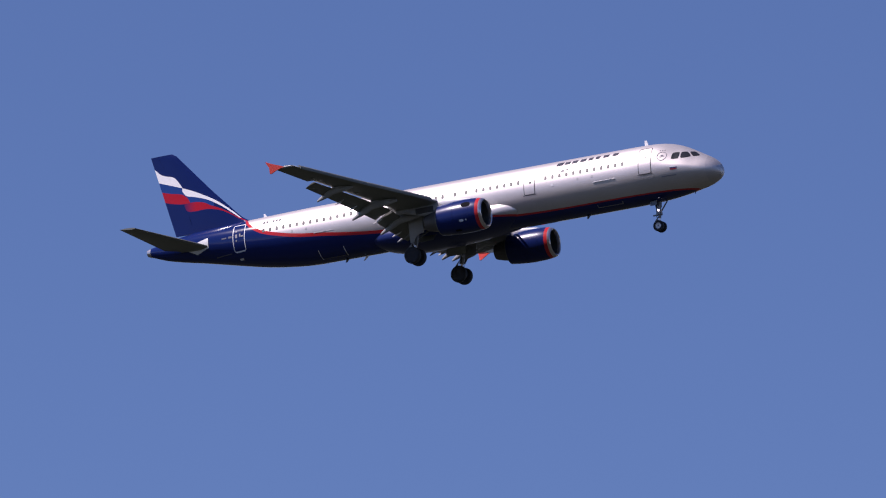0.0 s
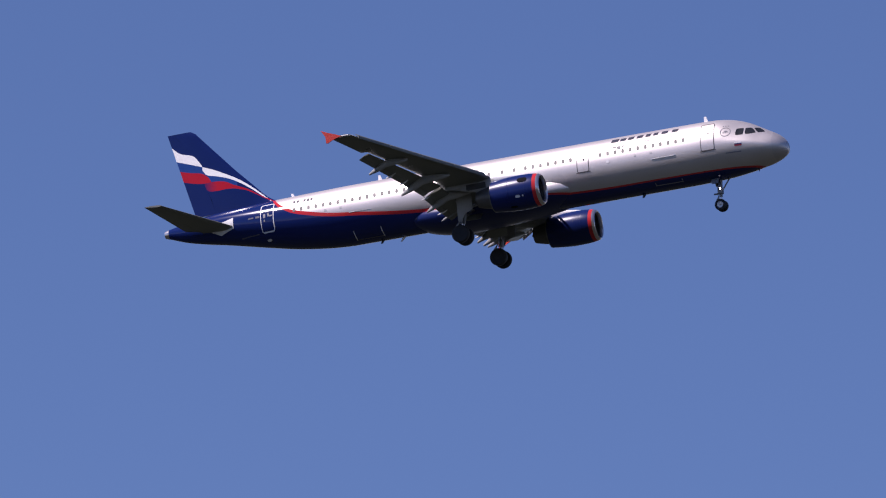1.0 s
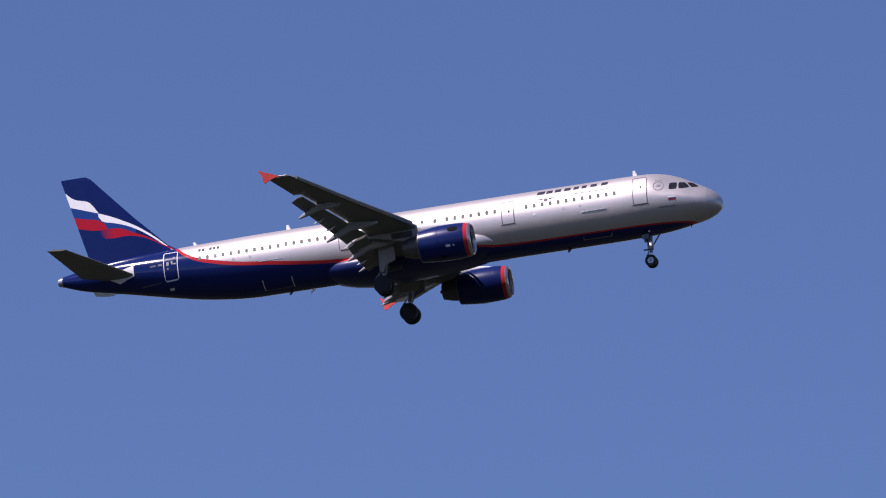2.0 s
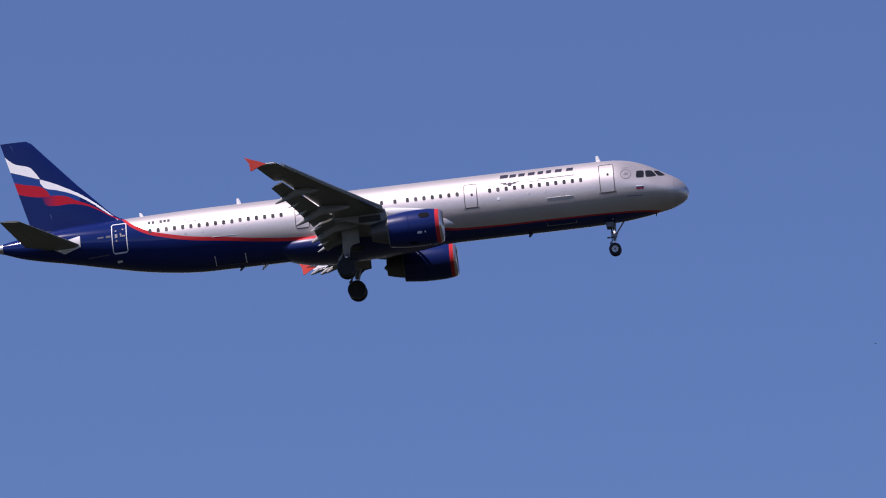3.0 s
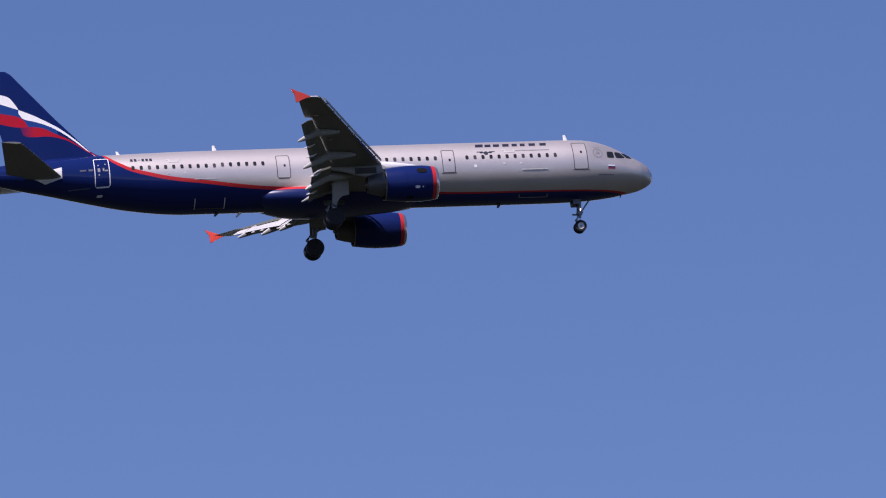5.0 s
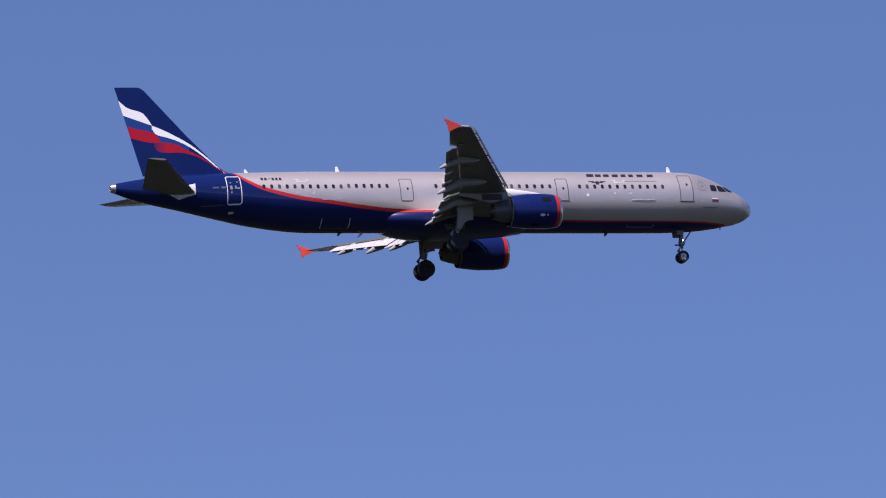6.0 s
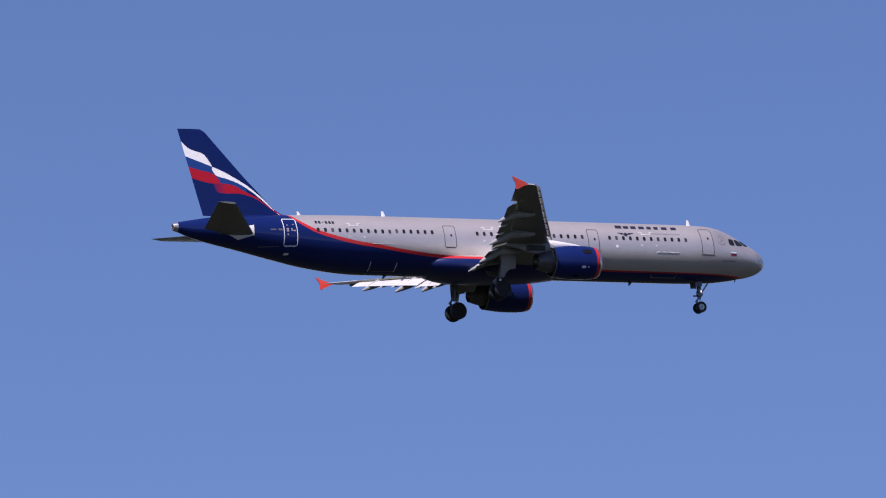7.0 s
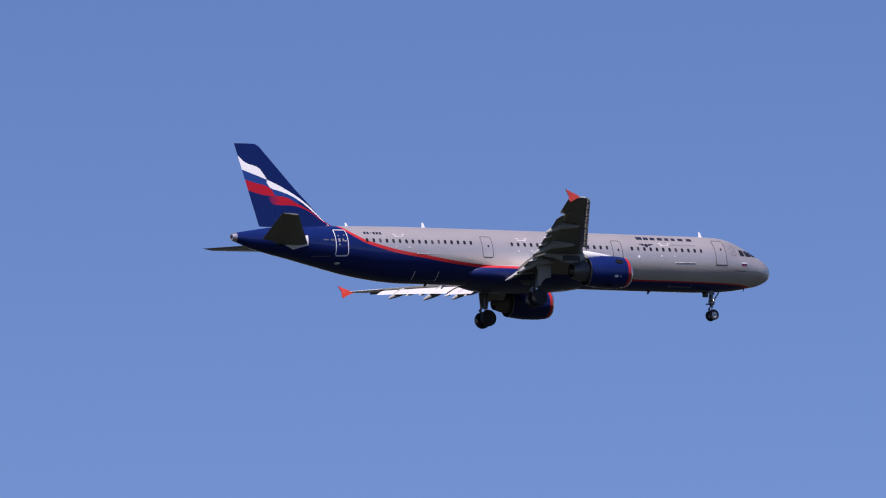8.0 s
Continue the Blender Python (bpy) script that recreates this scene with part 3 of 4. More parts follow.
def wing_ring(y, side, x1, tilt=0.0, x0=0.0):
    l, c, z, t = wing_at(y)
    a = radians(tilt + 3.0 * (1 - min(1, (y - 1.2) / 9)))
    return [B(l + x * math.cos(a) + q * math.sin(a), side * y, z + q * math.cos(a) - x * math.sin(a)) for x, q in section(c, t, x0, x1)]


def flap_nose(y):
    """Where a lowered flap's nose lies at the span station y, and the chord that it scales with."""
    l, c, z, t = wing_at(y)
    a = radians(3.0 * (1 - min(1, (y - 1.2) / 9)))
    size = c if y > 6.4 else c * (1 - 0.36 * (6.4 - y) / 4.25)
    x, drop = (0.795, 0.055) if y < 6.38 else (0.787, 0.036)
    return l + x * c * math.cos(a), z - x * c * math.sin(a) - drop * size - 0.02, size


def sun_shade_skins(ob):
    """Paints light by face: sunlit pale on upward faces, shaded grey on the rest."""
    ob.data.materials.append(M_SUNLIT_SKIN)
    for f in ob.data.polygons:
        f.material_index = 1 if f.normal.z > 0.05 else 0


def flap_edge(y):
    """The trailing edge of the lowered flap and tab."""
    s, z, c = flap_nose(y)
    return s + 0.337 * c, z - 0.09 * c - 0.012 - 0.05 * c


def build_wing(side):
    ys = [1.2, 2.0, 3.2, 4.4, 5.4, 6.3, 6.4, 7.6, 9, 10.5, 12, 13.5]
    wing = part("wing", loft([wing_ring(y, side, 0.87 if y < 6.35 else 0.80) for y in ys]), M_WING, jet, "grey swept wing seen from below")
    rings = [wing_ring(y, side, 0.74) for y in (13.5, 14.2, 15.2, 16.2, 16.75)]
    panel = part("outer_panel", loft(rings), M_WING, wing)
    aileron = part("aileron", loft([wing_ring(y, side, 1.0, 0, 0.735) for y in (13.55, 14.5, 15.6, 16.55)]), M_WING, wing)
    rings = [wing_ring(y, side, 1.0, 0, 0.745) for y in (16.57, 16.66, 16.75)]
    part("wing_tip", loft(rings), M_WING, wing)
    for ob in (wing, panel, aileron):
        sun_shade_skins(ob)
    # bright cap on the tip's edge ahead of the fence
    part("tip_cap", tube(B(24.93, side * 16.77, 0.84), B(25.42, side * 16.8, 0.845), 0.035, n=10), M_WLINE, wing, "white edge cap of the wing tip")
    # flaps: a vane and a tab, lowered and run aft
    for y0, y1 in ((2.15, 6.25), (6.4, 13.45)):
        for name in ("flap", "flap_tab"):
            rings = []
            for k in range(7):
                y = y0 + (y1 - y0) * k / 6
                fs, fz, c = flap_nose(y)
                ck, thick, a = 0.27, 0.15, radians(20)
                if name == "flap_tab":
                    fs, fz = fs + 0.262 * c * math.cos(a), fz - 0.262 * c * math.sin(a) - 0.012
                    ck, thick, a = 0.1, 0.11, radians(30)
                rings.append([B(fs + x * math.cos(a) + q * math.sin(a), side * y, fz + q * math.cos(a) - x * math.sin(a)) for x, q in section(c * ck, thick)])
            ob = part(name, loft(rings), M_WING, wing, "extended flap, painted pale as if sunlit above, dark grey as if shaded below" if name == "flap" else "")
            sun_shade_skins(ob)
    # small hinge brackets that stick out behind the tab
    for y in (3.75, 6.35, 8.95, 10.3):
        te, low = flap_edge(y)
        path = [(te - 0.55, low + 0.12, 0.03), (te - 0.3, low - 0.02, 0.07), (te - 0.05, low - 0.07, 0.065), (te + 0.16, low - 0.13, 0.03)]
        rings = [[B(u, side * y + 0.6 * r * math.sin(2 * math.pi * k / 8), v + r * math.cos(2 * math.pi * k / 8)) for k in range(8)] for u, v, r in path]
        part("hinge_bracket", loft(rings), M_PALE, wing, "small pale flap hinge bracket")
    # slats: thin curved shells run forward and down from the leading edge
    shell = [(0.01, 0.13), (-0.1, 0.115), (-0.2, 0.06), (-0.26, -0.02), (-0.265, -0.1), (-0.225, -0.18), (-0.2, -0.165), (-0.19, -0.07), (-0.13, 0.02), (0.01, 0.115)]
    for y0, y1 in ((2.6, 5.0), (6.6, 8.95), (8.98, 11.42), (11.45, 13.92), (13.95, 16.4)):
        rings = []
        for k in range(5):
            y = y0 + (y1 - y0) * k / 4
            l, c, z, t = wing_at(y)
            g = 0.85 + 0.06 * c
            rings.append([B(l + x * g, side * y, z + q * g) for x, q in shell])
        part("slat", loft(rings), M_WING, wing, "extended grey leading-edge slat")
        # polished fixed leading edge behind the slat, in lengths between the slat tracks
        for i in range(4):
            rings = []
            for k in range(4):
                y = y0 + (y1 - y0) * (i + 0.06 + 0.88 * k / 3) / 4
                l, c, z, t = wing_at(y)
                a = radians(3.0 * (1 - min(1, (y - 1.2) / 9)))
                line = []
                for m in (-0.03, 0.0, 0.03, 0.07, 0.12, 0.17):
                    x = m * m / 0.6 / c
                    h = math.copysign(5 * t * (0.2969 * math.sqrt(x) - 0.126 * x - 0.3516 * x * x), m) * c - 0.08 * x * c + math.copysign(0.006, m)
                    line.append(B(l - 0.006 + x * c * math.cos(a) - h * math.sin(a), side * y, z - h * math.cos(a) - x * c * math.sin(a)))
                rings.append(line)
            part("leading_edge", loft(rings, caps=False, closed=False), M_BARE, wing, "polished metal leading edge")
            if i % 2:
                y = y0 + (y1 - y0) * i / 4
                l, c, z, t = wing_at(y)
                part("slat_track", tube(B(l + 0.12, side * y, z - 0.05), B(l - 0.21, side * y, z - 0.05), 0.03, n=8), M_WING, wing)
    # canoe fairings over the flap tracks, their tails reaching out behind the flaps
    for y, s0, s2, z2, r in ((2.65, 21.2, 23.78, -2.2, 0.17), (5.0, 20.7, 23.93, -2.03, 0.3), (8.15, 21.1, 24.56, -1.46, 0.3), (11.75, 22.7, 25.46, -0.67, 0.25)):
        l, c, z, t = wing_at(y)
        a0 = radians(3.0 * (1 - min(1, (y - 1.2) / 9)))

        def under(at):
            return z - (at - l) * math.sin(a0) - 0.04 * c

        mid = s0 + (s2 - s0) * 0.55
        path = []
        for k in range(17):
            u = k / 16
            at = s0 + (s2 - s0) * u
            zf = under(at) - r * 0.55
            if at > mid:
                v = (at - mid) / (s2 - mid)
                zf = zf * (1 - v) + z2 * v
            rr = r * max(0.06, math.sin(math.pi * min(0.5, 0.03 + u * 0.6)) ** 0.6) * (1 if u < 0.6 else 1 - 0.78 * ((u - 0.6) / 0.4) ** 1.3)
            path.append((at, zf, rr))
        rings = [[B(at, side * y + 0.72 * rr * math.sin(2 * math.pi * k / 16), zf + 1.15 * rr * math.cos(2 * math.pi * k / 16)) for k in range(16)] for at, zf, rr in path]
        part("flap_track_fairing", loft(rings), M_FLAP, wing, "canoe-shaped flap track fairing")
    # low blister covers of the aileron jacks
    for y, x in ((14.0, 0.62), (10.2, 0.6)):
        l, c, z, t = wing_at(y)
        path = [(-0.16, 0.012), (-0.1, 0.04), (0.05, 0.05), (0.2, 0.012)]
        rings = [[B(l + x * c + d, side * y + 1.3 * r * math.sin(2 * math.pi * k / 10), z - 0.035 * c + r * math.cos(2 * math.pi * k / 10)) for k in range(10)] for d, r in path]
        part("jack_fairing", loft(rings), M_FLAP, wing, "small pale blister fairing")
    # red wing tip fence
    y = 17.0
    pts = [B(25.35, side * 16.78, 0.82), B(25.75, side * y, 0.97), B(26.25, side * (y + 0.04), 1.14), B(26.7, side * (y + 0.06), 1.34), B(26.62, side * (y + 0.05), 1.2),
           B(26.42, side * y, 0.9), B(26.4, side * (y + 0.03), 0.45), B(26.28, side * (y + 0.03), 0.42), B(26.0, side * y, 0.6), B(25.7, side * (y - 0.08), 0.74)]
    part("wing_tip_fence", plate(pts, 0.07, (0, 1, 0)), M_RED, wing, "red wing tip fence")


for side in (-1, 1):
    build_wing(side)


def build_tailplane(side):
    def ring(y, x0, x1):
        u = (y - 0.6) / 5.6
        l, c = 38.55 + 3.68 * u, 3.9 - 2.62 * u
        z = 0.36 + 0.96 * u
        return [B(l + x, side * y, z + q + 0.08 * (x - 0.6 * c)) for x, q in section(c, 0.1, x0, x1, camber=-0.005)]

    ys = [0.6, 1.5, 3, 4.5, 5.9, 6.24]
    t = part("tailplane", loft([ring(y, 0, 0.7) for y in ys]), M_WING, jet, "grey horizontal tailplane")
    part("elevator", loft([ring(y, 0.703, 1.0) for y in (1.15, 3, 4.5, 6.2)]), M_WING, t)
    # pale sealing plate on the hull ahead of the root
    bm = skin_quad(((38.99, 0.9), (41.2, 0.46)), ((39.0, 0.17), (40.06, -0.1)), side, 0.02)
    part("sealing_plate", bm, M_PALE, t, "pale sealing plate at the tailplane root")


for side in (-1, 1):
    build_tailplane(side)


def build_fin():
    LEz = [1.5, 1.85, 2.05, 2.32, 2.7, 3.32, 4.5, 7.0, 7.55, 7.75]
    LEs = [35.3, 35.9, 36.46, 36.87, 37.26, 37.84, 38.98, 41.2, 41.68, 42.0]
    TEz, TEs = [1.4, 7.75], [42.05, 43.7]

    def ring(z, x0, x1):
        l, e = float(np.interp(z, LEz, LEs)), float(np.interp(z, TEz, TEs))
        c = e - l
        k = min(1.0, 5.0 / c) * (0.98 if z < 7.6 else 0.8)
        a, b = x0(l, e), x1(l, e)
        return [B(l + x, q * k, z) for x, q in section(c, 0.1, (a - l) / c, (b - l) / c, camber=0)]

    zs = [1.5, 1.7, 1.85, 1.95, 2.05, 2.2, 2.32, 2.5, 2.7, 3.0, 3.32, 3.9, 4.5, 5.3, 6.2, 7.0, 7.3, 7.55, 7.68, 7.75]
    hinge = lambda l, e: e - 0.31 * (e - max(l, 37.4))
    fin = part("tail_fin", loft([ring(z, lambda l, e: l, hinge) for z in zs]), M_FIN, jet, "dark blue tail fin with white, blue and red wave")
    part("rudder", loft([ring(z, lambda l, e: hinge(l, e) + 0.002, lambda l, e: e) for z in [1.72, 2.2, 3, 4, 5, 6, 7, 7.6, 7.75]]), M_FIN, fin)


build_fin()


# ---- engines ----
def build_engine(side):
    y, z = side * 5.75, -2.04
    cs, cr = (15.68, 15.95, 16.4, 17.0, 17.7, 18.4, 18.9), (1.06, 1.11, 1.15, 1.165, 1.15, 1.09, 1.03)
    cowl = [(15.68 + 3.22 * k / 28, glide(15.68 + 3.22 * k / 28, cs, cr)) for k in range(29)]
    eng = part("engine_nacelle", revolve(cowl + [(18.9, 0.99), (18.4, 0.98)], y, z, 72), M_NAC, jet, "dark blue engine nacelle with a red front ring")
    part("inlet_lip", revolve([(15.68, 1.06), (15.58, 1.03), (15.51, 0.98), (15.48, 0.93), (15.51, 0.88), (15.58, 0.86), (15.72, 0.85)], y, z), M_LIP, eng, "bare metal inlet lip")
    part("inlet_duct", revolve([(15.72, 0.85), (16.1, 0.85), (16.5, 0.88), (16.56, 0.02)], y, z), M_HOT, eng)
    # fan blades and spinner
    bm = revolve([(16.0, 0.01), (16.15, 0.12), (16.4, 0.24), (16.5, 0.27)], y, z, 24)
    part("spinner", bm, M_BLADE, eng)
    bm = bmesh.new()
    for k in range(24):
        a = 2 * math.pi * k / 24
        rad, tan = Vector((0, math.sin(a), math.cos(a))), Vector((0, math.cos(a), -math.sin(a)))
        c = B(16.4, y, z)
        vs = [bm.verts.new(c + rad * r + tan * w + Vector((d, 0, 0))) for r, w, d in ((0.24, -0.03, 0.06), (0.24, 0.03, -0.06), (0.84, 0.1, -0.05), (0.84, -0.08, 0.05))]
        bm.faces.new(vs)
    part("fan", bm, M_BLADE, eng)
    part("bypass_wall", revolve([(18.4, 0.98), (18.4, 0.6)], y, z), M_DARK, eng)
    part("core_cowl", revolve([(18.3, 0.78), (18.95, 0.78), (19.5, 0.68), (20.05, 0.53), (20.06, 0.5), (19.7, 0.5)], y, z), M_HOT, eng, "heat-stained core cowl")
    part("exhaust_plug", revolve([(19.7, 0.4), (19.9, 0.3), (20.1, 0.2), (20.25, 0.05)], y, z, 24), M_HOT, eng)
    # pylon from nacelle crown to wing: crest ahead painted as sunlit, body behind as shaded
    def pylon(stations, mat, name, label=""):
        rings = []
        for s, z0, z1, w in stations:
            h, zc = (z1 - z0) / 2, (z0 + z1) / 2
            rings.append([B(s, y + w * math.sin(2 * math.pi * k / 16), zc + h * math.cos(2 * math.pi * k / 16)) for k in range(16)])
        part(name, loft(rings), mat, eng, label)

    pylon(((16.55, -1.0, -0.86, 0.05), (17.0, -1.05, -0.76, 0.13), (17.8, -1.1, -0.64, 0.18), (18.7, -1.2, -0.52, 0.19), (19.2, -1.2, -0.52, 0.15)), M_PALE, "sunlit_crest", "pylon crest painted pale for the sun on it")
    pylon(((18.4, -1.3, -0.6, 0.17), (19.0, -1.55, -0.56, 0.2), (19.8, -1.55, -0.58, 0.19), (20.6, -1.4, -0.65, 0.15), (21.6, -1.12, -0.75, 0.1), (22.3, -1.0, -0.8, 0.03)), M_FLAP, "pylon", "grey engine pylon")
    bm = bmesh.new()
    grid = []
    for i in range(9):
        at = 19.38 + 1.4 * i / 8
        low, top, w = [float(np.interp(at, (19.0, 19.8, 20.6, 21.6), v)) for v in ((-1.55, -1.55, -1.4, -1.12), (-0.56, -0.58, -0.65, -0.75), (0.2, 0.19, 0.15, 0.1))]
        zc, h = (low + top) / 2, (top - low) / 2
        grid.append([bm.verts.new(B(at, y + side * ((w + 0.012) * math.sqrt(max(0.02, 1 - ((zz - zc) / h) ** 2))), zz)) for zz in (-0.93, -1.02, -1.12, -1.22, -1.32)])
    for a, b in zip(grid, grid[1:]):
        for k in range(4):
            bm.faces.new((a[k], a[k + 1], b[k + 1], b[k]))
    part("pylon_panel", bm, M_DARK_PANEL, eng, "dark rectangular panel on the pylon")
    part("nozzle_rim", revolve([(18.9, 1.032), (18.96, 1.022), (18.97, 1.0), (18.9, 0.985)], y, z), M_WING, eng, "dull grey nozzle rim")
    for ss, rr in ((16.42, 1.152), (17.62, 1.155)):
        part("cowl_seam", revolve([(ss, rr), (ss + 0.005, rr + 0.008), (ss + 0.03, rr + 0.008), (ss + 0.035, rr)], y, z), M_NAC, eng)
    # strake, vent and data plate on the outer flank
    for s, a, w, h, mat, nm in ((16.6, 31, 0.68, 0.2, M_DARK, "vent"), (16.95, -25, 0.34, 0.09, M_WLINE, "data_plate"), (16.6, -25, 0.1, 0.06, M_WLINE, "data_plate"), (17.4, -62, 0.5, 0.1, M_DARK, "vent")):
        bm = bmesh.new()
        n = 14
        vs = []
        for i in range(n):
            t = 2 * math.pi * i / n
            ss = s + w / 2 * math.copysign(abs(math.cos(t)) ** 0.6, math.cos(t))
            r = float(np.interp(ss, [15.68, 15.95, 16.4, 17, 17.7], [1.06, 1.11, 1.15, 1.165, 1.15])) + 0.03
            ang = radians(a) + h / 2 / r * 2 * math.sin(t) / 1
            vs.append(bm.verts.new(B(ss, y + side * r * math.cos(ang), z + r * math.sin(ang))))
        bm.faces.new(vs)
        part(nm, bm, mat, eng)


for side in (-1, 1):
    build_engine(side)


# ---- landing gear ----
def wheel(c, r, w, parent, hub):
    """Tyre with rounded shoulders, and a dished rim."""
    prof = [(0.55, -0.42), (0.8, -0.5), (0.93, -0.44), (1.0, -0.25), (1.0, 0.25), (0.93, 0.44), (0.8, 0.5), (0.55, 0.42)]
    n = 36

    def ring(q, h):
        return [c + Vector((r * q * math.cos(2 * math.pi * k / n), w * h, r * q * math.sin(2 * math.pi * k / n))) for k in range(n)]

    part("tyre", loft([ring(q, h) for q, h in prof] + [ring(0.55, -0.42)], caps=False), M_TYRE, parent, "black rubber tyre")
    pale = hub is M_PALE
    dish = [(0.02, 0.3), (0.12, 0.3), (0.14, 0.2), (0.3, 0.2), (0.45, 0.3), (0.56, 0.42)] if pale else [(0.02, 0.46), (0.2, 0.46), (0.3, 0.42), (0.56, 0.44)]
    prof = [(q, -h) for q, h in dish] + [(q, h) for q, h in dish[::-1]]
    part("rim", loft([ring(q, h) for q, h in prof]), hub, parent, "pale wheel rim" if pale else "dark wheel rim")


def build_nose_gear():
    gear = part("nose_gear", tube(B(4.92, 0, -1.8), B(5.02, 0, -3.15), 0.11, 0.1), M_STEEL, jet, "extended nose landing gear")
    part("piston", tube(B(5.02, 0, -3.1), B(5.05, 0, -3.73), 0.065), M_LIP, gear)
    part("axle", tube(B(5.05, -0.34, -3.73), B(5.05, 0.34, -3.73), 0.05), M_STEEL, gear)
    part("drag_brace", tube(B(4.3, 0, -1.95), B(4.98, 0, -2.85), 0.05), M_STEEL, gear)
    part("torque_link", plate([B(5.12, 0, -3.0), B(5.38, 0, -3.3), B(5.13, 0, -3.65), B(5.2, 0, -3.3)], 0.08, (0, 1, 0)), M_STEEL, gear)
    part("steering_box", box(B(5.2, -0.18, -2.95), B(4.85, 0.18, -2.7), 0.03), M_STEEL, gear)
    for dy in (-0.25, 0.25):
        wheel(B(5.05, dy, -3.73), 0.39, 0.23, gear, M_PALE)
    for dy, at, zz in ((-0.2, 5.08, -2.62), (0.2, 5.08, -2.62)):
        lamp = part("landing_light", tube(B(at + 0.06, dy, zz), B(at - 0.06, dy, zz), 0.06, 0.09), M_STEEL, gear)
        part("lens", tube(B(at - 0.055, dy, zz), B(at - 0.13, dy, zz), 0.085, 0.05), M_LAMP, lamp)
    part("steering_arm", box(B(5.5, -0.06, -2.96), B(4.86, 0.06, -2.86), 0.02), M_STEEL, gear)
    part("tow_lug", tube(B(4.96, -0.12, -2.84), B(4.78, -0.12, -2.76), 0.05, 0.03), M_STEEL, gear)
    part("hose", tube(B(5.16, -0.1, -2.2), B(5.2, -0.1, -3.1), 0.025, n=6), M_DARK, gear)
    for side in (-1, 1):
        pts = [B(4.95, side * 0.4, -1.9), B(5.5, side * 0.4, -1.9), B(5.45, side * 0.47, -2.3), B(5.0, side * 0.47, -2.3)]
        part("gear_door", plate(pts, 0.04, (0, 1, 0.2 * side)), M_STEEL, gear)
    part("gear_door", plate([B(5.1, -0.14, -2.2), B(5.1, 0.14, -2.2), B(5.16, 0.14, -2.75), B(5.16, -0.14, -2.75)], 0.03, (1, 0, 0)), M_STEEL, gear)


def build_main_gear(side):
    y = side * 3.8
    gear = part("main_gear", tube(B(21.55, side * 3.75, -1.0), B(21.92, y, -2.95), 0.21, 0.18), M_STEEL, jet, "extended main landing gear leg")
    part("piston", tube(B(21.9, y, -2.9), B(21.98, y, -3.75), 0.1), M_LIP, gear)
    part("axle", tube(B(21.98, y - 0.5, -3.72), B(21.98, y + 0.5, -3.72), 0.09), M_STEEL, gear)
    part("side_brace", tube(B(21.6, side * 2.2, -1.7), B(21.8, side * 3.72, -2.5), 0.07), M_STEEL, gear)
    part("torque_link", plate([B(22.05, y, -2.6), B(22.5, y, -3.1), B(22.05, y, -3.65), B(22.3, y, -3.1)], 0.1, (0, 1, 0)), M_STEEL, gear)
    part("retraction_jack", tube(B(21.2, side * 3.1, -1.5), B(21.75, side * 3.75, -2.0), 0.09), M_STEEL, gear)
    part("inner_door", plate([B(20.9, side * 2.35, -2.05), B(22.4, side * 2.35, -2.05), B(22.3, side * 2.7, -2.5), B(21.0, side * 2.7, -2.5)], 0.05, (0, 1, -0.7 * side)), M_WING, gear)
    part("brake_line", tube(B(21.7, y + side * 0.15, -1.4), B(21.85, y + side * 0.16, -3.5), 0.02, n=6), M_DARK, gear)
    for dy in (-0.46, 0.46):
        wheel(B(21.98, y + dy, -3.72), 0.6, 0.42, gear, M_TYRE)
    # leg door, outboard, stepped towards its foot
    pts = [B(20.95, side * 4.5, -1.1), B(22.0, side * 4.5, -1.1), B(22.1, side * 4.22, -2.82), B(21.84, side * 4.2, -2.9), B(21.64, side * 4.27, -2.5), B(21.4, side * 4.3, -2.32), B(20.97, side * 4.32, -2.26)]
    part("gear_door", plate(pts, 0.06, (0, 1, 0.12)), M_FLAP, gear, "grey leg door")
    part("door_link", tube(B(22.06, side * 4.36, -1.45), B(21.95, side * 4.34, -2.05), 0.035, n=8), M_LIP, gear)


build_nose_gear()
for side in (-1, 1):
    build_main_gear(side)


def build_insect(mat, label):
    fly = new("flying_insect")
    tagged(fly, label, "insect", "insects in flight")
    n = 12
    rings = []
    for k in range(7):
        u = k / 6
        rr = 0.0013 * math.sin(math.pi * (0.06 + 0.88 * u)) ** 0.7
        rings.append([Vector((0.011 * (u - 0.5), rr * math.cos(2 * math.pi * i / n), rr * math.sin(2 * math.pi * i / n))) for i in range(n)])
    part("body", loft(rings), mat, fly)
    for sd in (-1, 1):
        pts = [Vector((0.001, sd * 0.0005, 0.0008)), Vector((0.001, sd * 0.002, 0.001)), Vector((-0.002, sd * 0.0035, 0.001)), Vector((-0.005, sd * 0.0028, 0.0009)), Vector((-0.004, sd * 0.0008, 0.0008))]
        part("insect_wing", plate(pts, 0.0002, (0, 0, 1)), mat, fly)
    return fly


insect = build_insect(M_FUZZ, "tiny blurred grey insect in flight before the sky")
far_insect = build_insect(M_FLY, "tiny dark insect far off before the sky")


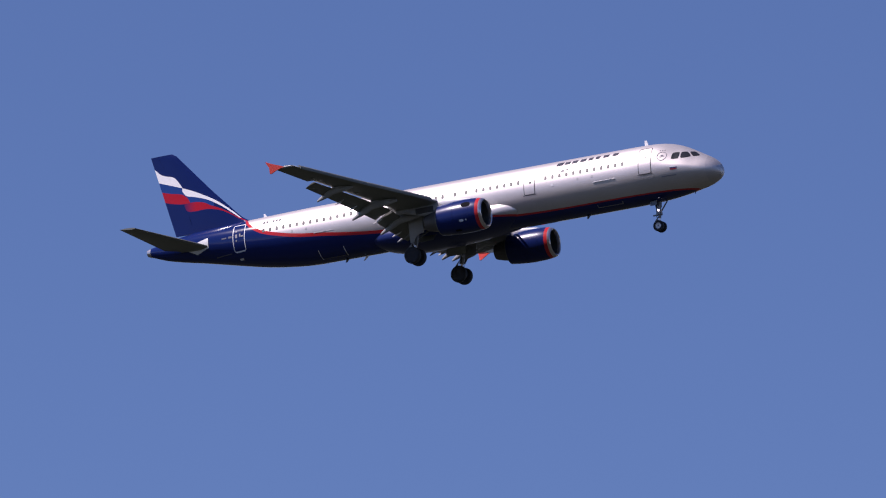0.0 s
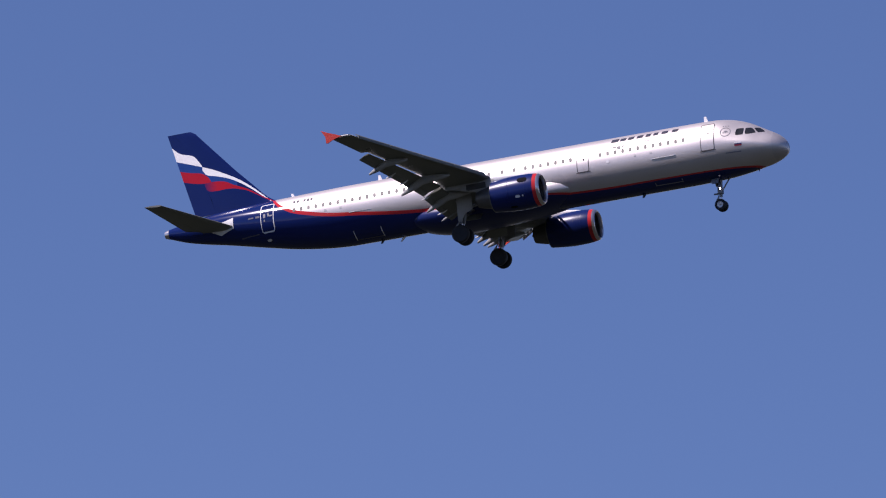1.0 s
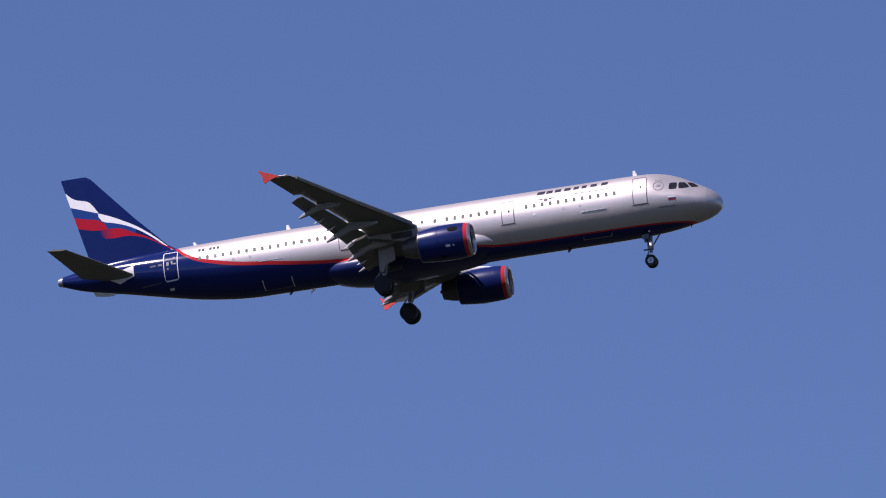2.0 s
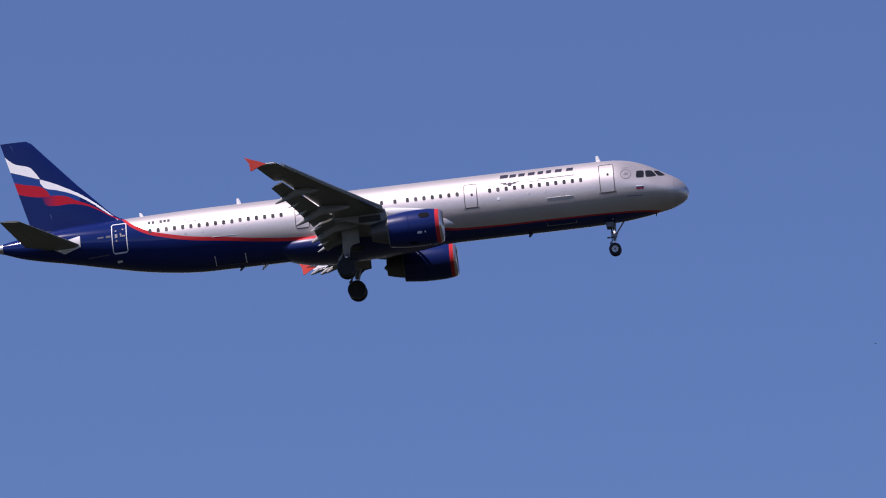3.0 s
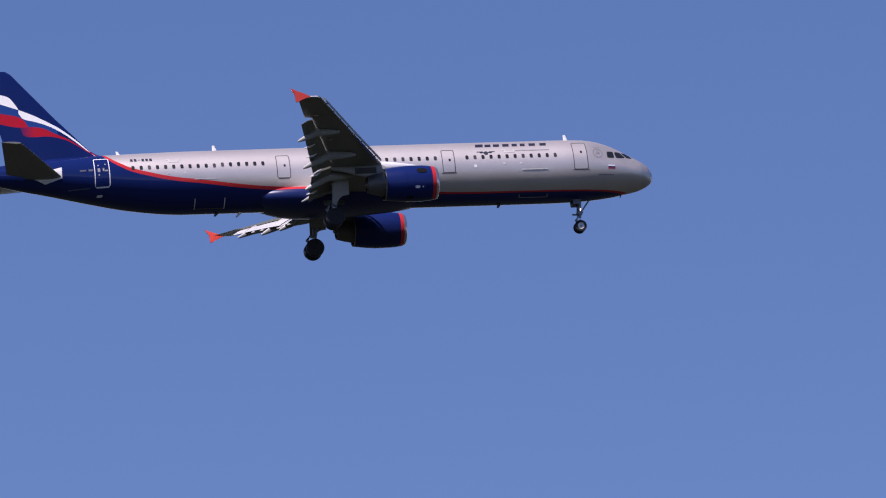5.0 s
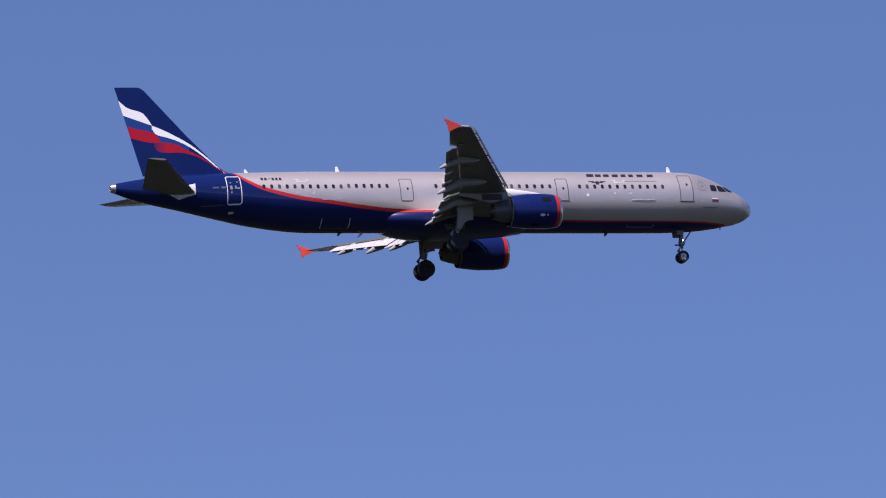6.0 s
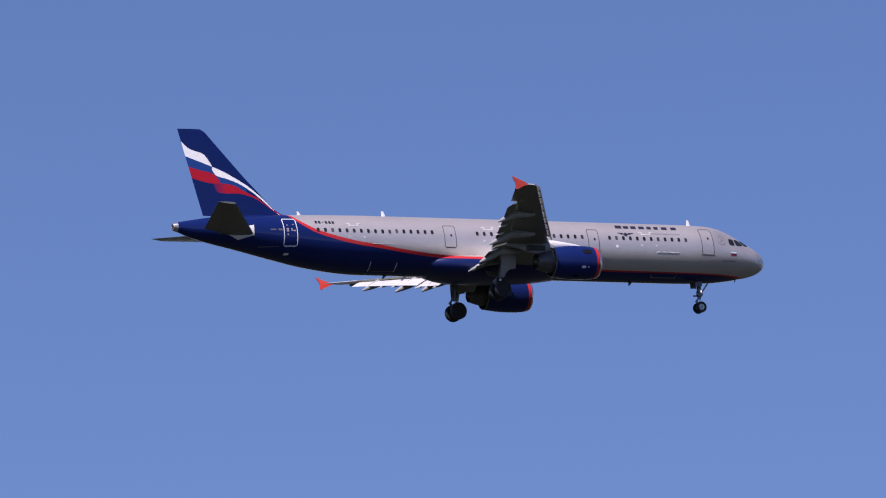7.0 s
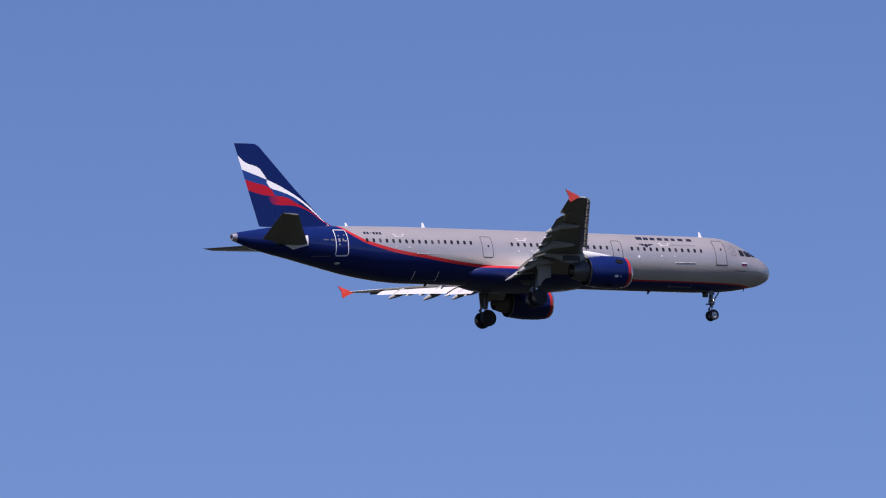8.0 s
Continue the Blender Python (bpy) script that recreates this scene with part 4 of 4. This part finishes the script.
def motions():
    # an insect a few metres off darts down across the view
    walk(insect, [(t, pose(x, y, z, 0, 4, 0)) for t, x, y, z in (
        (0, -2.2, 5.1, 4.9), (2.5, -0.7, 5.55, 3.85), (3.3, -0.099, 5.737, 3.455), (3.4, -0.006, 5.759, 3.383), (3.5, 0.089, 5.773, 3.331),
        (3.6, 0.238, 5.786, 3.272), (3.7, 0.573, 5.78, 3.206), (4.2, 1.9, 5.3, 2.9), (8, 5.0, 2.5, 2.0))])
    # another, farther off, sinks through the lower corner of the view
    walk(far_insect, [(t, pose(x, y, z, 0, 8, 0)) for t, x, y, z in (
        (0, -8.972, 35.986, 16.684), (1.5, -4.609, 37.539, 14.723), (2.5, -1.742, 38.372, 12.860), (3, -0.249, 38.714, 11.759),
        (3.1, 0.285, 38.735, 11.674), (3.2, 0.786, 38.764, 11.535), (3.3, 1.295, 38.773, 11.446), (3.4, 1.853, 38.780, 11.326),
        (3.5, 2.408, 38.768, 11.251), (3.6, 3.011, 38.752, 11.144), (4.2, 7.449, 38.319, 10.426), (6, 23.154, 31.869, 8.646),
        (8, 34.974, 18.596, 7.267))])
    rows = [(t, pose(x, y, z, rx, ry, rz)) for t, x, y, z, rx, ry, rz in FLIGHT]
    walk(jet, rows)


# seconds, place, bank, pitch (nose up is negative), heading off the flight line
FLIGHT = [
    (0, -238.95, 534.08, 158.09, 3.27, -3.18, -1.12),
    (0.5, -204.98, 534.08, 156.61, 2.92, -4.06, -1.55),
    (1, -171.01, 534.08, 155.13, 2.37, -4.69, -1.82),
    (1.5, -137.04, 534.08, 153.64, 1.08, -5.11, -1.95),
    (2, -103.07, 534.08, 152.16, 1.02, -5.35, -1.96),
    (2.5, -69.11, 534.08, 150.68, 2.47, -5.42, -1.87),
    (3, -35.14, 534.08, 149.19, 4.12, -5.37, -1.70),
    (3.5, -1.17, 534.08, 147.71, 4.75, -5.22, -1.47),
    (4, 32.80, 534.08, 146.23, 3.17, -5.00, -1.21),
    (4.5, 66.76, 534.08, 144.75, 0.86, -4.74, -0.94),
    (5, 100.73, 534.08, 143.26, -1.06, -4.47, -0.67),
    (5.5, 134.70, 534.08, 141.78, -1.72, -4.23, -0.42),
    (6, 168.67, 534.08, 140.30, -0.86, -4.03, -0.23),
    (6.5, 202.63, 534.08, 138.81, -0.08, -3.91, -0.10),
    (7, 236.60, 534.08, 137.33, 0.2, -3.91, -0.06),
    (7.5, 270.57, 534.08, 135.85, -0.38, -4.04, -0.13),
    (8, 304.54, 534.08, 134.36, -1.11, -4.34, -0.34),
]

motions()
